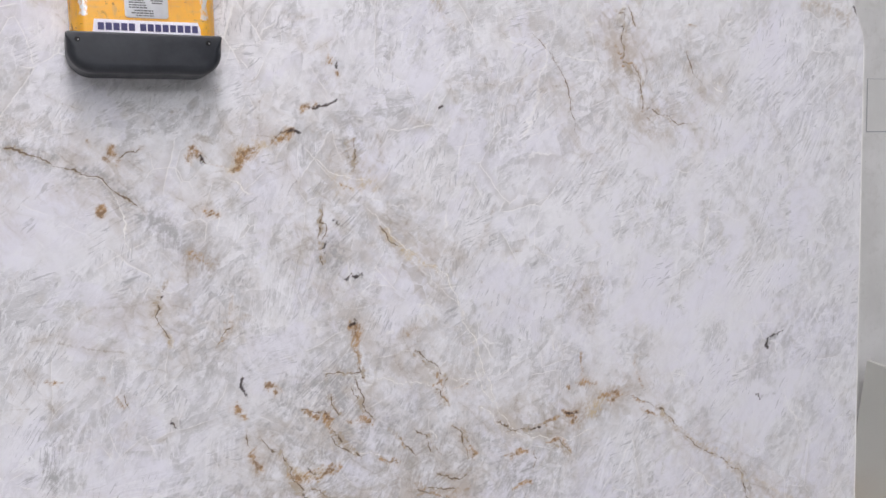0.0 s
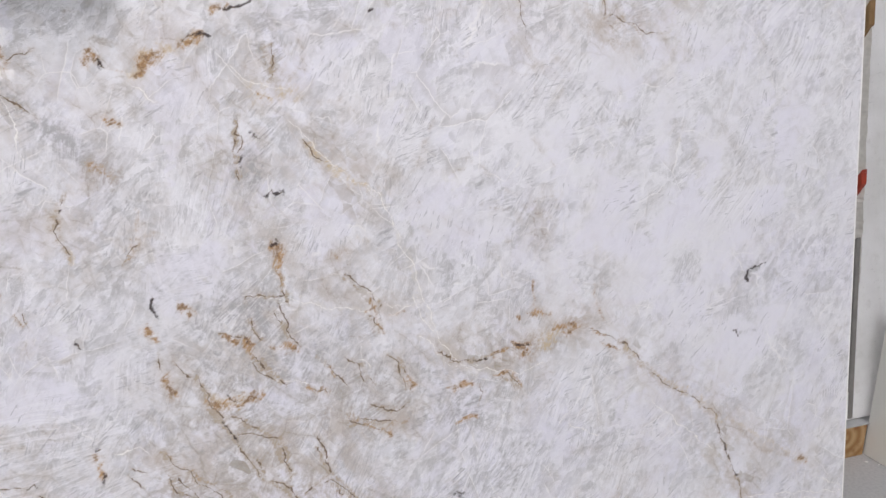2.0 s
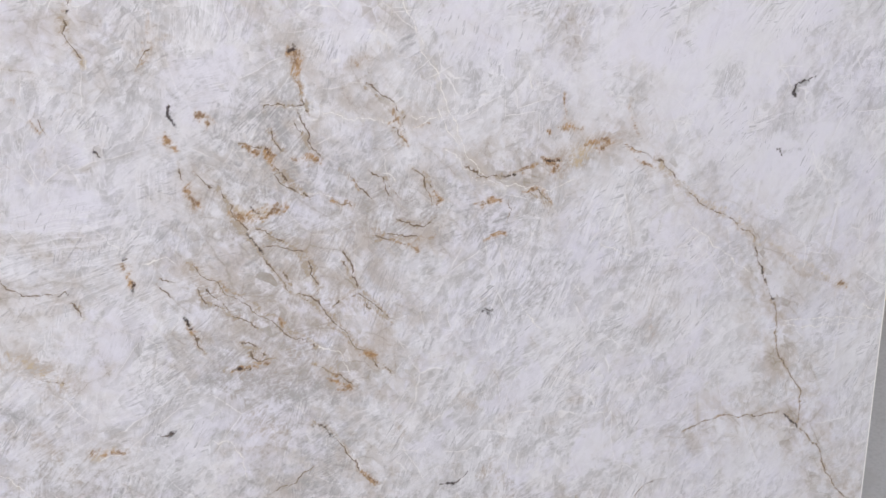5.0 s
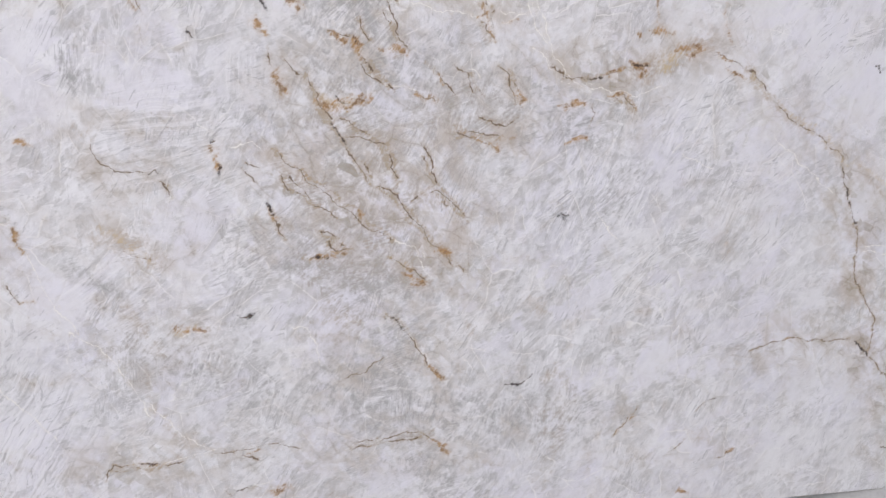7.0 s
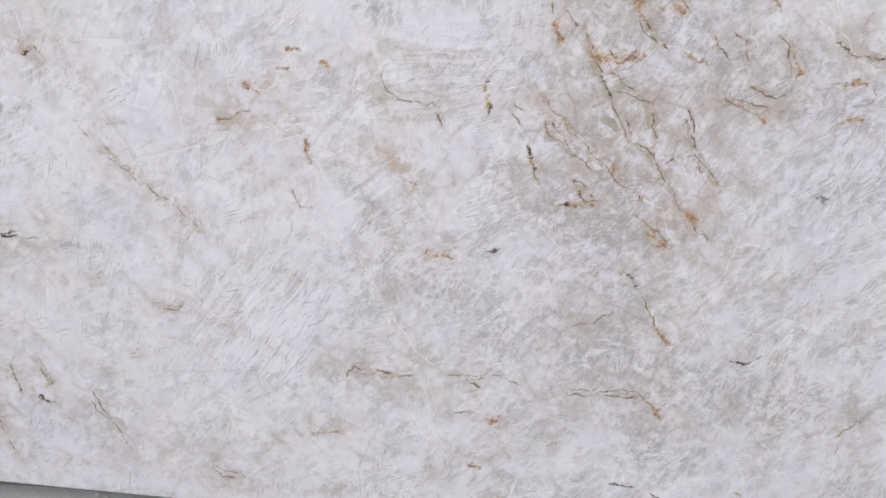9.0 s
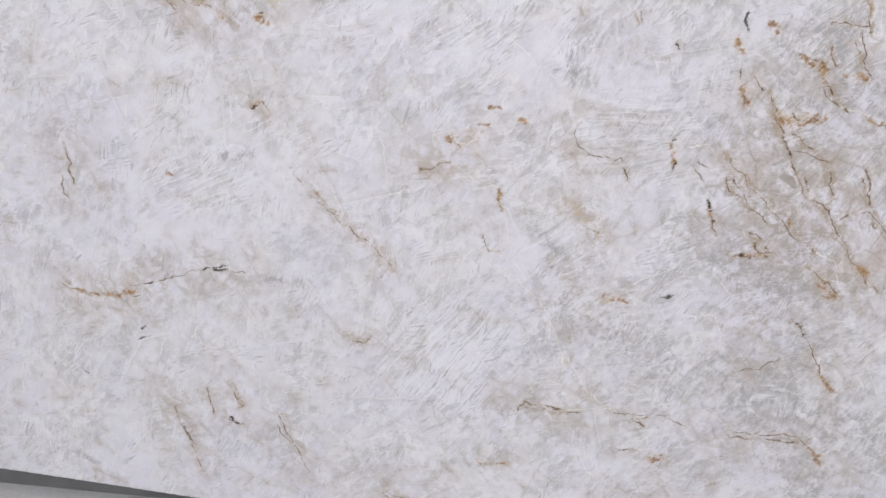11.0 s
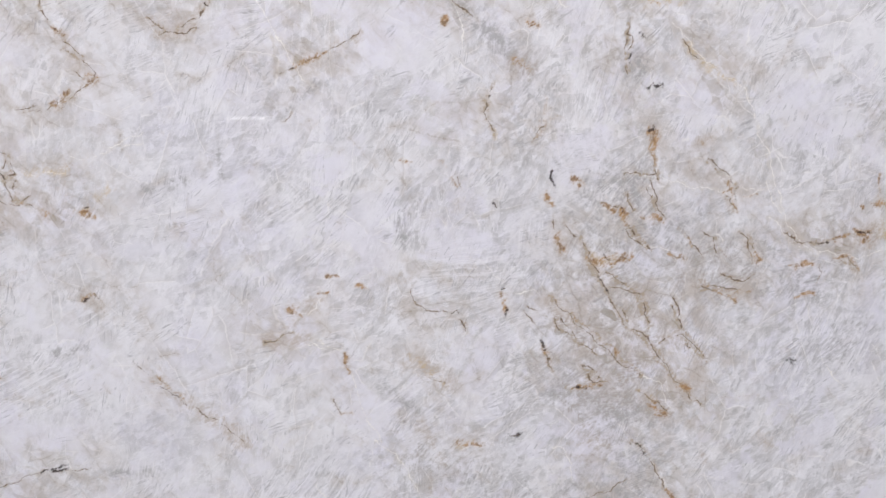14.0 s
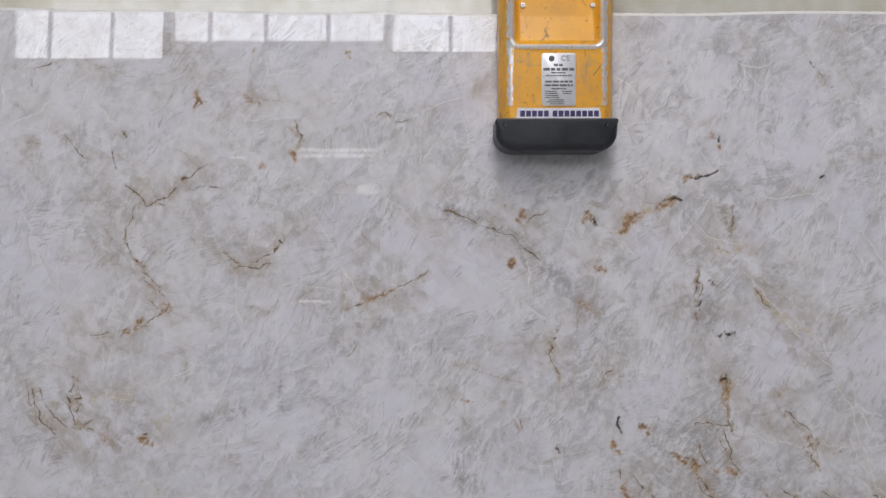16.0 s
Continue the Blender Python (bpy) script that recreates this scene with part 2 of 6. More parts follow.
    torn = n.maths("MULTIPLY", torn, n.band(n.maths("ADD", slant3, n.maths("MULTIPLY_ADD", chip.outputs[2], 0.6, -0.3)), -0.40, 0.40, 0.75, 1.25))
    veined = n.attribute("veined")
    stain = n.band(n.noise(n.scaled(co, (1.0, 1.0, 1.7), -50), 11.0, 7, 0.70), 0.42, 0.66)
    colour = n.mix(n.maths("MULTIPLY", stain, n.maths("MULTIPLY", veined, 0.85)), colour, (0.49, 0.42, 0.35))
    # broken crumbs and fine branches along the cracks
    rough = n.jitter(co, 60.0, 0.006)
    crumb = n.cells(n.scaled(rough, (0.6, 1.0, 1.0), -48), 62.0)
    grit = n.tree.nodes.new("ShaderNodeSeparateColor")
    n.put(grit.inputs[0], crumb.outputs["Color"])
    broken = n.maths("MULTIPLY", veined, n.band(n.noise(co, 10.0, 5, 0.65), 0.42, 0.60))
    colour = n.mix(n.maths("MULTIPLY", broken, n.band(grit.outputs[0], 0.5, 1.0, 0, 0.48)), colour, (0.42, 0.36, 0.27))
    colour = n.mix(n.maths("MULTIPLY", broken, n.band(grit.outputs[1], 0.6, 1.0, 0, 0.45)), colour, bright)
    colour = n.mix(n.maths("MULTIPLY", broken, n.band(grit.outputs[2], 0.82, 1.0, 0, 0.50)), colour, (0.25, 0.19, 0.12))
    for scale, lean, seed in ((16.0, -50, 3.0), (28.0, -20, 7.0)):
        moved = n.vmath("ADD", n.jitter(n.jitter(co, 8.0, 0.02), 45.0, 0.007), (seed, 0.0, seed))
        branch = n.cells(n.scaled(moved, (0.5, 1.0, 1.0), lean), scale, "DISTANCE_TO_EDGE").outputs["Distance"]
        shown = n.maths("MULTIPLY", veined, n.band(n.noise(n.vmath("ADD", co, (seed, 0.0, 6.0)), 13.0, 4, 0.6), 0.50, 0.60))
        colour = n.mix(n.maths("MULTIPLY", shown, n.band(branch, 0.16, 0.0, 0, 0.34)), colour, (0.43, 0.37, 0.30))
        hair = n.band(n.maths("SUBTRACT", branch, n.band(ragged, 0.40, 0.68, 0.0, 0.03)), 0.016, 0.0, 0, 0.34)
        colour = n.mix(n.maths("MULTIPLY", shown, hair), colour, (0.25, 0.19, 0.12))

    def laid(colour, name, low, high, tint, most):
        mask = n.band(n.maths("MULTIPLY", n.attribute(name), torn), low, high, 0, most)
        return n.mix(mask, colour, tint)

    def drawn(colour, name, tint, most, thin, thick):
        """A hairline along the middle of a crack, whose width swells and fades along its way."""
        push = n.maths("MULTIPLY_ADD", ragged, 0.0050, -0.0025)
        far = n.maths("ABSOLUTE", n.maths("ADD", n.attribute(name + "_side"), push))
        width = n.band(coarse, 0.36, 0.66, thin, thick)
        line = n.maths("MULTIPLY", n.band(n.maths("DIVIDE", far, width), 1.15, 0.45), n.band(n.attribute(name + "_near"), 0.006, 0.004))
        line = n.maths("MULTIPLY", line, n.band(n.maths("ADD", n.attribute(name), n.band(coarse, 0.35, 0.65, -0.20, 0.30)), 0.02, 0.50, 0, most))
        return n.mix(line, colour, tint)

    colour = laid(colour, "grey", 0.06, 0.85, (0.36, 0.35, 0.345), 0.75)
    colour = laid(colour, "warm", 0.08, 0.95, (0.48, 0.40, 0.325), 0.68)
    colour = laid(colour, "pale", 0.12, 1.1, (0.73, 0.685, 0.61), 0.4)
    colour = drawn(colour, "crease", (0.90, 0.88, 0.835), 0.80, 0.0003, 0.0012)
    colour = laid(colour, "gold", 0.06, 0.75, (0.60, 0.475, 0.29), 0.66)
    colour = laid(colour, "olive", 0.04, 0.72, (0.42, 0.335, 0.24), 0.72)
    colour = drawn(colour, "crack", (0.17, 0.12, 0.08), 0.92, 0.0004, 0.0016)
    rust = n.mix(n.band(n.noise(co, 60.0, 5, 0.7), 0.42, 0.60), (0.45, 0.26, 0.115), (0.22, 0.13, 0.07))
    colour = laid(colour, "rust", 0.04, 0.70, (0.55, 0.42, 0.30), 0.66)
    colour = laid(colour, "rust", 0.20, 0.85, rust, 0.86)
    colour = laid(colour, "dark", 0.15, 0.75, (0.055, 0.045, 0.045), 0.90)
    n.put(n.bsdf.inputs["IOR"], 1.5)
    return n.done(colour, n.band(mottle, 0.4, 0.7, 0.006, 0.016))


def concrete():
    n = Nodes("grey_concrete_floor")
    co = n.coords()
    broad, fine = n.noise(co, 1.3, 6), n.noise(co, 90.0, 4)
    colour = n.mix(n.band(broad, 0.3, 0.7), (0.50, 0.50, 0.505), (0.58, 0.576, 0.57))
    colour = n.mix(n.band(fine, 0.4, 0.7, 0, 0.35), colour, (0.33, 0.33, 0.335))
    colour = n.mix(n.band(n.noise(co, 7.0, 5), 0.58, 0.66, 0, 0.4), colour, (0.43, 0.425, 0.41))
    n.bump(fine, 0.2)
    return n.done(colour, n.band(broad, 0.3, 0.7, 0.38, 0.55))


def worn_paint():
    """Orange enamel, rubbed to bare metal on the ridges."""
    n = Nodes("chipped_orange_enamel")
    co = n.coords()
    ridge = n.attribute("ridge")
    scrape = n.noise(n.scaled(co, (330, 330, 90)), 1.0, 8, 0.78)
    bare = n.band(n.maths("MULTIPLY", ridge, n.band(scrape, 0.3, 0.6, 0.0, 1.5)), 0.30, 0.42)
    chips = n.maths("MAXIMUM", n.band(n.noise(n.scaled(co, (90, 90, 240)), 1.0, 5, 0.7), 0.63, 0.67), n.band(n.noise(n.scaled(co, (300, 300, 60)), 1.0, 4, 0.7), 0.67, 0.70))
    scuff = n.band(n.noise(n.scaled(co, (30, 30, 140)), 1.0, 5, 0.65), 0.50, 0.75, 0, 0.55)
    paint = n.mix(n.band(n.noise(co, 14.0, 5), 0.35, 0.65), (0.95, 0.47, 0.038), (0.84, 0.41, 0.045))
    paint = n.mix(n.maths("MULTIPLY", scuff, n.attribute("flat")), paint, (0.56, 0.36, 0.15))
    paint = n.mix(n.maths("MULTIPLY", chips, 0.8), paint, (0.10, 0.065, 0.04))
    long = n.noise(n.scaled(n.jitter(co, 25.0, 0.02), (16, 16, 5)), 1.0, 2, 0.5)
    scratch = n.maths("MULTIPLY", n.band(n.maths("ABSOLUTE", n.maths("SUBTRACT", long, 0.5)), 0.006, 0.002), n.band(n.noise(co, 22.0, 2), 0.54, 0.60))
    paint = n.mix(n.maths("MULTIPLY", scratch, 0.75), paint, (0.13, 0.075, 0.03))
    grime = n.band(n.noise(n.scaled(co, (60, 60, 26)), 1.0, 6, 0.7), 0.50, 0.68, 0, 0.45)
    paint = n.mix(n.maths("MULTIPLY", grime, n.attribute("flat")), paint, (0.40, 0.30, 0.16))
    colour = n.mix(bare, paint, (0.80, 0.80, 0.81))
    n.bump(scrape, 0.12)
    return n.done(colour, n.band(bare, 0, 1, 0.26, 0.36), n.maths("MULTIPLY", bare, 0.45))


def dusty_stone():
    """Sawn white stone with dust, smears and short dark scrapes."""
    n = Nodes("dusty_white_stone")
    co = n.coords()
    colour = n.mix(n.band(n.noise(co, 3.0, 6), 0.35, 0.68), (0.86, 0.85, 0.83), (0.73, 0.72, 0.69))
    colour = n.mix(n.band(n.noise(co, 22.0, 6, 0.7), 0.52, 0.68, 0, 0.35), colour, (0.62, 0.60, 0.56))
    scrape = n.noise(n.scaled(co, (14.0, 1.0, 120.0), 8), 1.0, 5, 0.7)
    colour = n.mix(n.maths("MULTIPLY", n.band(scrape, 0.62, 0.68, 0, 0.6), n.band(n.noise(co, 6.0, 3), 0.46, 0.58)), colour, (0.33, 0.32, 0.30))
    colour = n.mix(n.band(n.noise(co, 170.0, 3, 0.6), 0.66, 0.74, 0, 0.6), colour, (0.40, 0.38, 0.34))
    n.bump(scrape, 0.15)
    return n.done(colour, 0.5)


def end_grain():
    n = Nodes("sawn_timber_end")
    co = n.coords()
    rings = n.add("ShaderNodeTexWave", 1, {"wave_type": "RINGS", "rings_direction": "Y"}, Vector=n.vmath("ADD", co, (-2.63, 0, -0.09)), Scale=7.0, Distortion=3.0, Detail=3.0)
    colour = n.mix(rings, (0.50, 0.33, 0.16), (0.33, 0.17, 0.06))
    colour = n.mix(n.band(n.noise(co, 18.0, 4), 0.5, 0.7, 0, 0.7), colour, (0.25, 0.10, 0.03))
    return n.done(colour, 0.7)


def glow(name, colour, strength):
    n = Nodes(name)
    n.put(n.bsdf.inputs["Emission Color"], colour)
    n.bsdf.inputs["Emission Strength"].default_value = strength
    return n.done(colour, 0.5)


QUARTZITE = quartzite()
SAWN = speckled("sawn_white_stone_edge", (0.90, 0.89, 0.86), (0.80, 0.78, 0.74), 20, 0.55)
CONCRETE = concrete()
PLASTER = speckled("white_painted_wall", (0.74, 0.74, 0.73), (0.66, 0.66, 0.65), 1.2, 0.7)
ROOF = speckled("light_grey_roof_sheet", (0.55, 0.56, 0.57), (0.46, 0.47, 0.48), 0.8, 0.6)
ORANGE = worn_paint()
RUBBER = speckled("black_rubber", (0.016, 0.018, 0.023), (0.036, 0.040, 0.048), 30, 0.44, 0, 160, 0.2)
STEEL = speckled("brushed_plate_metal", (0.86, 0.86, 0.87), (0.68, 0.68, 0.70), 40, 0.34, 0.35)
HOLE_SHADE = speckled("hole_shade_black", (0.006, 0.006, 0.007), (0.012, 0.012, 0.012), 60, 0.8)
SCREW = speckled("dull_screw_steel", (0.55, 0.54, 0.52), (0.30, 0.29, 0.28), 200, 0.4, 0.9)
PAPER = speckled("white_sticker", (0.88, 0.86, 0.92), (0.74, 0.70, 0.74), 60, 0.45)
BLUE = speckled("navy_print", (0.035, 0.032, 0.12), (0.07, 0.06, 0.17), 90, 0.5)
INK = speckled("grey_print", (0.10, 0.10, 0.10), (0.22, 0.22, 0.22), 150, 0.5)
GREENISH = speckled("greenish_white_stone", (0.70, 0.69, 0.63), (0.50, 0.45, 0.31), 7.0, 0.10, 0, 30, 0.0, 0.75)
MARBLE = dusty_stone()
ROUGH = speckled("broken_stone_edge", (0.90, 0.87, 0.80), (0.74, 0.71, 0.64), 30, 0.8, 0, 60, 0.6)
BOARD = speckled("matt_cream_stone", (0.84, 0.83, 0.77), (0.78, 0.77, 0.71), 1.5, 0.5)
CREAM = speckled("beige_stone_face", (0.60, 0.57, 0.51), (0.50, 0.47, 0.42), 4.0, 0.5)
LABEL = speckled("blank_label", (0.79, 0.78, 0.75), (0.72, 0.71, 0.68), 12, 0.5)
ENDGRAIN = end_grain()
TIMBER = speckled("brown_timber", (0.33, 0.20, 0.09), (0.22, 0.125, 0.05), 12, 0.65)
REDSTEEL = speckled("red_painted_steel", (0.42, 0.055, 0.025), (0.24, 0.03, 0.02), 15, 0.45)
TAN = speckled("tan_chip", (0.62, 0.47, 0.30), (0.45, 0.32, 0.18), 60, 0.7)
GAP_DARK = speckled("dark_gap_brown", (0.25, 0.235, 0.215), (0.17, 0.16, 0.15), 9, 0.6)
DARKSTEEL = speckled("dark_grey_steel", (0.20, 0.198, 0.195), (0.13, 0.13, 0.13), 10, 0.5)
WRAP = speckled("grey_plastic_film", (0.55, 0.55, 0.55), (0.42, 0.42, 0.42), 14, 0.35)
FRAME = speckled("grey_window_frame", (0.40, 0.40, 0.41), (0.32, 0.32, 0.33), 8, 0.5)
DAYLIGHT = glow("overcast_daylight", (0.93, 0.95, 1.0), 13.0)
TUBE = glow("lit_tube", (1.0, 0.98, 0.96), 7.0)


# ---- mesh helpers ----
def part(name, bm, material, parent=None, label=""):
    """Links a bmesh as one mesh object, under a thing or a part."""
    mesh = bpy.data.meshes.new(name)
    bm.to_mesh(mesh)
    bm.free()
    for m in material if isinstance(material, (list, tuple)) else (material,):
        mesh.materials.append(m)
    ob = new(name, mesh)
    ob.parent = parent
    return tagged(ob, label)


def block(x0, x1, y0, y1, z0, z1, bevel=0.0, segments=2):
    bm = bmesh.new()
    bmesh.ops.create_cube(bm, size=1, matrix=Matrix.Translation(((x0 + x1) / 2, (y0 + y1) / 2, (z0 + z1) / 2)) @ Matrix.Diagonal((x1 - x0, y1 - y0, z1 - z0, 1)))
    if bevel:
        bmesh.ops.bevel(bm, geom=bm.edges[:], offset=bevel, segments=segments, affect="EDGES", profile=0.5)
    return bm


def extruded(outline, y0, y1, bevel=0.0, segments=3):
    """An outline of (x, z), drawn out from y0 (front) to y1, with a rounded front edge."""
    bm = bmesh.new()
    front = [bm.verts.new((x, y0, z)) for x, z in outline]
    back = [bm.verts.new((x, y1, z)) for x, z in outline]
    face = bm.faces.new(front)
    bm.faces.new(back[::-1])
    for a, b, c, d in zip(front, front[1:] + front[:1], back[1:] + back[:1], back):
        bm.faces.new((a, d, c, b))
    bmesh.ops.recalc_face_normals(bm, faces=bm.faces[:])
    if bevel:
        bmesh.ops.bevel(bm, geom=list(face.edges), offset=bevel, segments=segments, affect="EDGES", profile=0.5)
    return bm


def rounded(x0, x1, z0, z1, radius, steps=6, corners=(1, 1, 1, 1)):
    """A rectangle's outline with rounded corners: lower left, lower right, upper right, upper left."""
    out = []
    spots = ((x0, z0, 1, 1, 180), (x1, z0, -1, 1, 270), (x1, z1, -1, -1, 0), (x0, z1, 1, -1, 90))
    for on, (x, z, sx, sz, start) in zip(corners, spots):
        r = radius * on
        if not r:
            out.append((x, z))
            continue
        for k in range(steps + 1):
            a = radians(start + 90 * k / steps)
            out.append((x + sx * r + r * math.cos(a), z + sz * r + r * math.sin(a)))
    return out


def disc(x, y, z, radius, depth, sides=16):
    bm = bmesh.new()
    bmesh.ops.create_cone(bm, cap_ends=True, segments=sides, radius1=radius, radius2=radius * 0.8, depth=depth, matrix=Matrix.Translation((x, y, z)) @ Matrix.Rotation(radians(90), 4, "X"))
    return bm


def smooth(ob, angle=40):
    ob.data.shade_smooth()
    ob.data.set_sharp_from_angle(angle=radians(angle))
    return ob


def joined(*many):
    """Several bmeshes as one."""
    whole = many[0]
    for bm in many[1:]:
        mesh = bpy.data.meshes.new("piece")
        bm.to_mesh(mesh)
        bm.free()
        whole.from_mesh(mesh)
        bpy.data.meshes.remove(mesh)
    return whole


# ---- the hall ----
tagged(part("floor", block(-12, 12, -14.2, 6.2, -0.2, 0), CONCRETE), "smooth grey concrete floor with dust and specks", "floor", kind="structure")
tagged(part("wall_north", block(-12, 12, 6.0, 6.2, 0.0, 9.2), PLASTER), "plain white painted hall wall", "wall", kind="structure")
tagged(part("wall_east", block(12, 12.2, -14.2, 6.2, -0.2, 9.2), PLASTER), "plain white painted hall wall", "wall", kind="structure")
tagged(part("wall_west", block(-12.2, -12, -14.2, 6.2, -0.2, 9.2), PLASTER), "plain white painted hall wall", "wall", kind="structure")
tagged(part("ceiling", block(-12.2, 12.2, -14.2, 6.2, 9.2, 9.4), ROOF), "light grey sheet metal roof", "ceiling", kind="structure")
WINDOW_BAYS = ((-8.42, -5.52, 6.95, (-7.73, -6.53)), (-5.34, -1.22, 7.30, (-4.63, -3.54, -2.33)), (-1.10, 1.90, 7.08, (0.05, 1.15)))
south = [block(-12, -8.42, -14.2, -14.0, 0, 9.2), block(1.90, 12, -14.2, -14.0, 0, 9.2), block(-8.42, 1.90, -14.2, -14.0, 8.9, 9.2), block(-8.42, 1.90, -14.2, -14.0, 0, 6.95)]
south += [block(-5.52, -5.34, -14.2, -14.0, 6.95, 8.9), block(-1.22, -1.10, -14.2, -14.0, 6.95, 8.9)]
south += [block(-5.34, -1.22, -14.2, -14.0, 6.95, 7.30), block(-1.10, 1.90, -14.2, -14.0, 6.95, 7.08)]
tagged(part("wall_south", joined(*south), PLASTER), "white hall wall with high window bays", "wall", kind="structure")
for n, (x0, x1, sill, bars) in enumerate(WINDOW_BAYS):
    window = tagged(new(f"window_{n + 1}"), "high bay window with grey bars and bright panes", "window", "high windows", "structure")
    ends = (x0, *bars, x1)
    for x in bars:
        part("window_bar", block(x - 0.04, x + 0.04, -14.12, -14.04, sill, 8.9), FRAME, window)
    for a, b in zip(ends, ends[1:]):
        part("pane", block(a + 0.04, b - 0.04, -14.10, -14.08, sill, 8.9), DAYLIGHT, window)


# ---- the slab and its minerals ----
RIGHT, LEFT, TOP, THICK = 1.593, -1.6, 1.972, 0.02


def slab_bottom(x):
    """The sawn lower edge, a little out of line, with its rounded corner."""
    z = np.interp(x, (-1.6, -1.266, -0.914, -0.6, 0.3, 1.248, 1.5, 1.593), (0.112, 0.092, 0.069, 0.050, 0.046, 0.031, 0.004, 0.004))
    return z + np.where(x > 1.555, 0.038 - np.sqrt(np.maximum(0.038**2 - (np.minimum(x, 1.593) - 1.555) ** 2, 0)), 0)


def slab_top(x):
    """The upper edge, with the corner knocked off."""
    z = TOP + np.interp(x, (-1.6, -1.0, -0.55, -0.1, 0.1, 0.6, 1.6), (0.010, 0.005, -0.001, -0.006, -0.006, -0.001, 0.0)) + 0.0012 * np.sin(x * 17)
    return np.where(x > 1.53, np.minimum(z, np.interp(x, (1.53, 1.552, 1.563, 1.578, 1.588, 1.593), (1.972, 1.925, 1.888, 1.862, 1.835, 1.80))), z)


STEP = 0.0024
columns = np.r_[np.arange(LEFT, RIGHT, STEP), RIGHT]
across = len(columns)
rise = np.linspace(0, 1, int((TOP - 0.03) / STEP) + 1)
up = len(rise)
low, high = slab_bottom(columns), slab_top(columns)
grid_x = np.repeat(columns[:, None], up, 1)
grid_z = low[:, None] + (high - low)[:, None] * rise[None, :]

# the tracks of the minerals wander a little at two scales
shake = np.random.default_rng(7)


def wander(x, z, size, amount):
    out = np.zeros_like(x)
    for _ in range(7):
        a, p, k = shake.uniform(0, 6.28), shake.uniform(0, 6.28), 6.28 / size * shake.uniform(0.6, 1.7)
        out += np.sin((x * math.cos(a) + z * math.sin(a)) * k + p)
    return out * amount / 2.6


bent_x = grid_x + wander(grid_x, grid_z, 0.05, 0.0024) + wander(grid_x, grid_z, 0.013, 0.0010)
bent_z = grid_z + wander(grid_x, grid_z, 0.05, 0.0024) + wander(grid_x, grid_z, 0.013, 0.0010)
MINERALS = {name: np.zeros((across, up), np.float32) for name in ("rust", "dark", "olive", "pale", "grey", "warm", "gold", "veined", "milk", "comb", "comb_lean")}
# cracks and creases keep the signed distance to their middle line as well, so that they can be drawn as fine as a hair
for name in ("crack", "crease"):
    MINERALS[name] = np.zeros((across, up), np.float32)
    MINERALS[name + "_side"] = np.full((across, up), 0.05, np.float32)
    MINERALS[name + "_near"] = np.full((across, up), 0.05, np.float32)
LINES = {"olive": "crack", "dark": "crack", "pale": "crease"}
HALO = {"rust": (2.6, 0.45), "olive": (3.2, 0.45), "gold": (2.0, 0.3)}


def spread(kind, box, values):
    i0, i1, j0, j1 = box
    field = MINERALS[kind][i0:i1, j0:j1]
    np.maximum(field, values, out=field)


def trace(kind, width, strength, *points):
    """A mineral along a crack: half its width, its strength, and where it runs, in millimetres up and along the slab."""
    width = max(width / 1000, 0.0031) if kind in ("olive", "pale") else max(width / 1000, 0.0022)
    pts = np.array(points, float) / 1000
    reach = 0.14 if kind in HALO else width * 3.2 + 0.006
    i0, i1 = np.searchsorted(columns, (pts[:, 0].min() - reach, pts[:, 0].max() + reach))
    j0, j1 = (max(0, int((pts[:, 1].min() - reach - 0.1) / STEP)), int((pts[:, 1].max() + reach + 0.1) / STEP))
    x, z = bent_x[i0:i1, j0:j1], bent_z[i0:i1, j0:j1]
    if not x.size:
        return
    near, side, along, run = np.full(x.shape, 9.0), np.full(x.shape, 9.0), np.zeros(x.shape), 0.0
    for (ax, az), (bx, bz) in zip(pts, pts[1:]):
        dx, dz = bx - ax, bz - az
        length = max(math.hypot(dx, dz), 1e-5)
        s = np.clip(((x - ax) * dx + (z - az) * dz) / length**2, 0, 1)
        far = np.hypot(x - ax - s * dx, z - az - s * dz)
        closer = far < near
        near = np.where(closer, far, near)
        side = np.where(closer, np.copysign(far, (x - ax) * dz - (z - az) * dx), side)
        along = np.where(closer, run + s * length, along)
        run += length
    if kind in LINES:
        line = LINES[kind]
        box = np.s_[i0:i1, j0:j1]
        old = MINERALS[line + "_near"][box]
        won = (near < old) & (old > 0.008)
        fade = min(0.012, run * 0.4)
        ends = np.clip(np.minimum(along, run - along) / fade, 0, 1)
        for key, values in (("_side", side), ("_near", near), ("", strength * ends * np.exp(-((near / 0.02) ** 2)))):
            MINERALS[line + key][box][won] = values[won]
    spread(kind, (i0, i1, j0, j1), strength * np.exp(-((near / width) ** 1.4) * 0.7))
    if kind in HALO:
        wide, share = HALO[kind]
        spread("warm", (i0, i1, j0, j1), share * strength * np.exp(-near / (width * wide)))
        reach = min(1.0, float(np.hypot(*np.diff(pts, axis=0).T).sum()) / 0.11)
        spread("veined", (i0, i1, j0, j1), reach * min(1.0, strength * 1.3) * np.exp(-((near / 0.065) ** 2)))



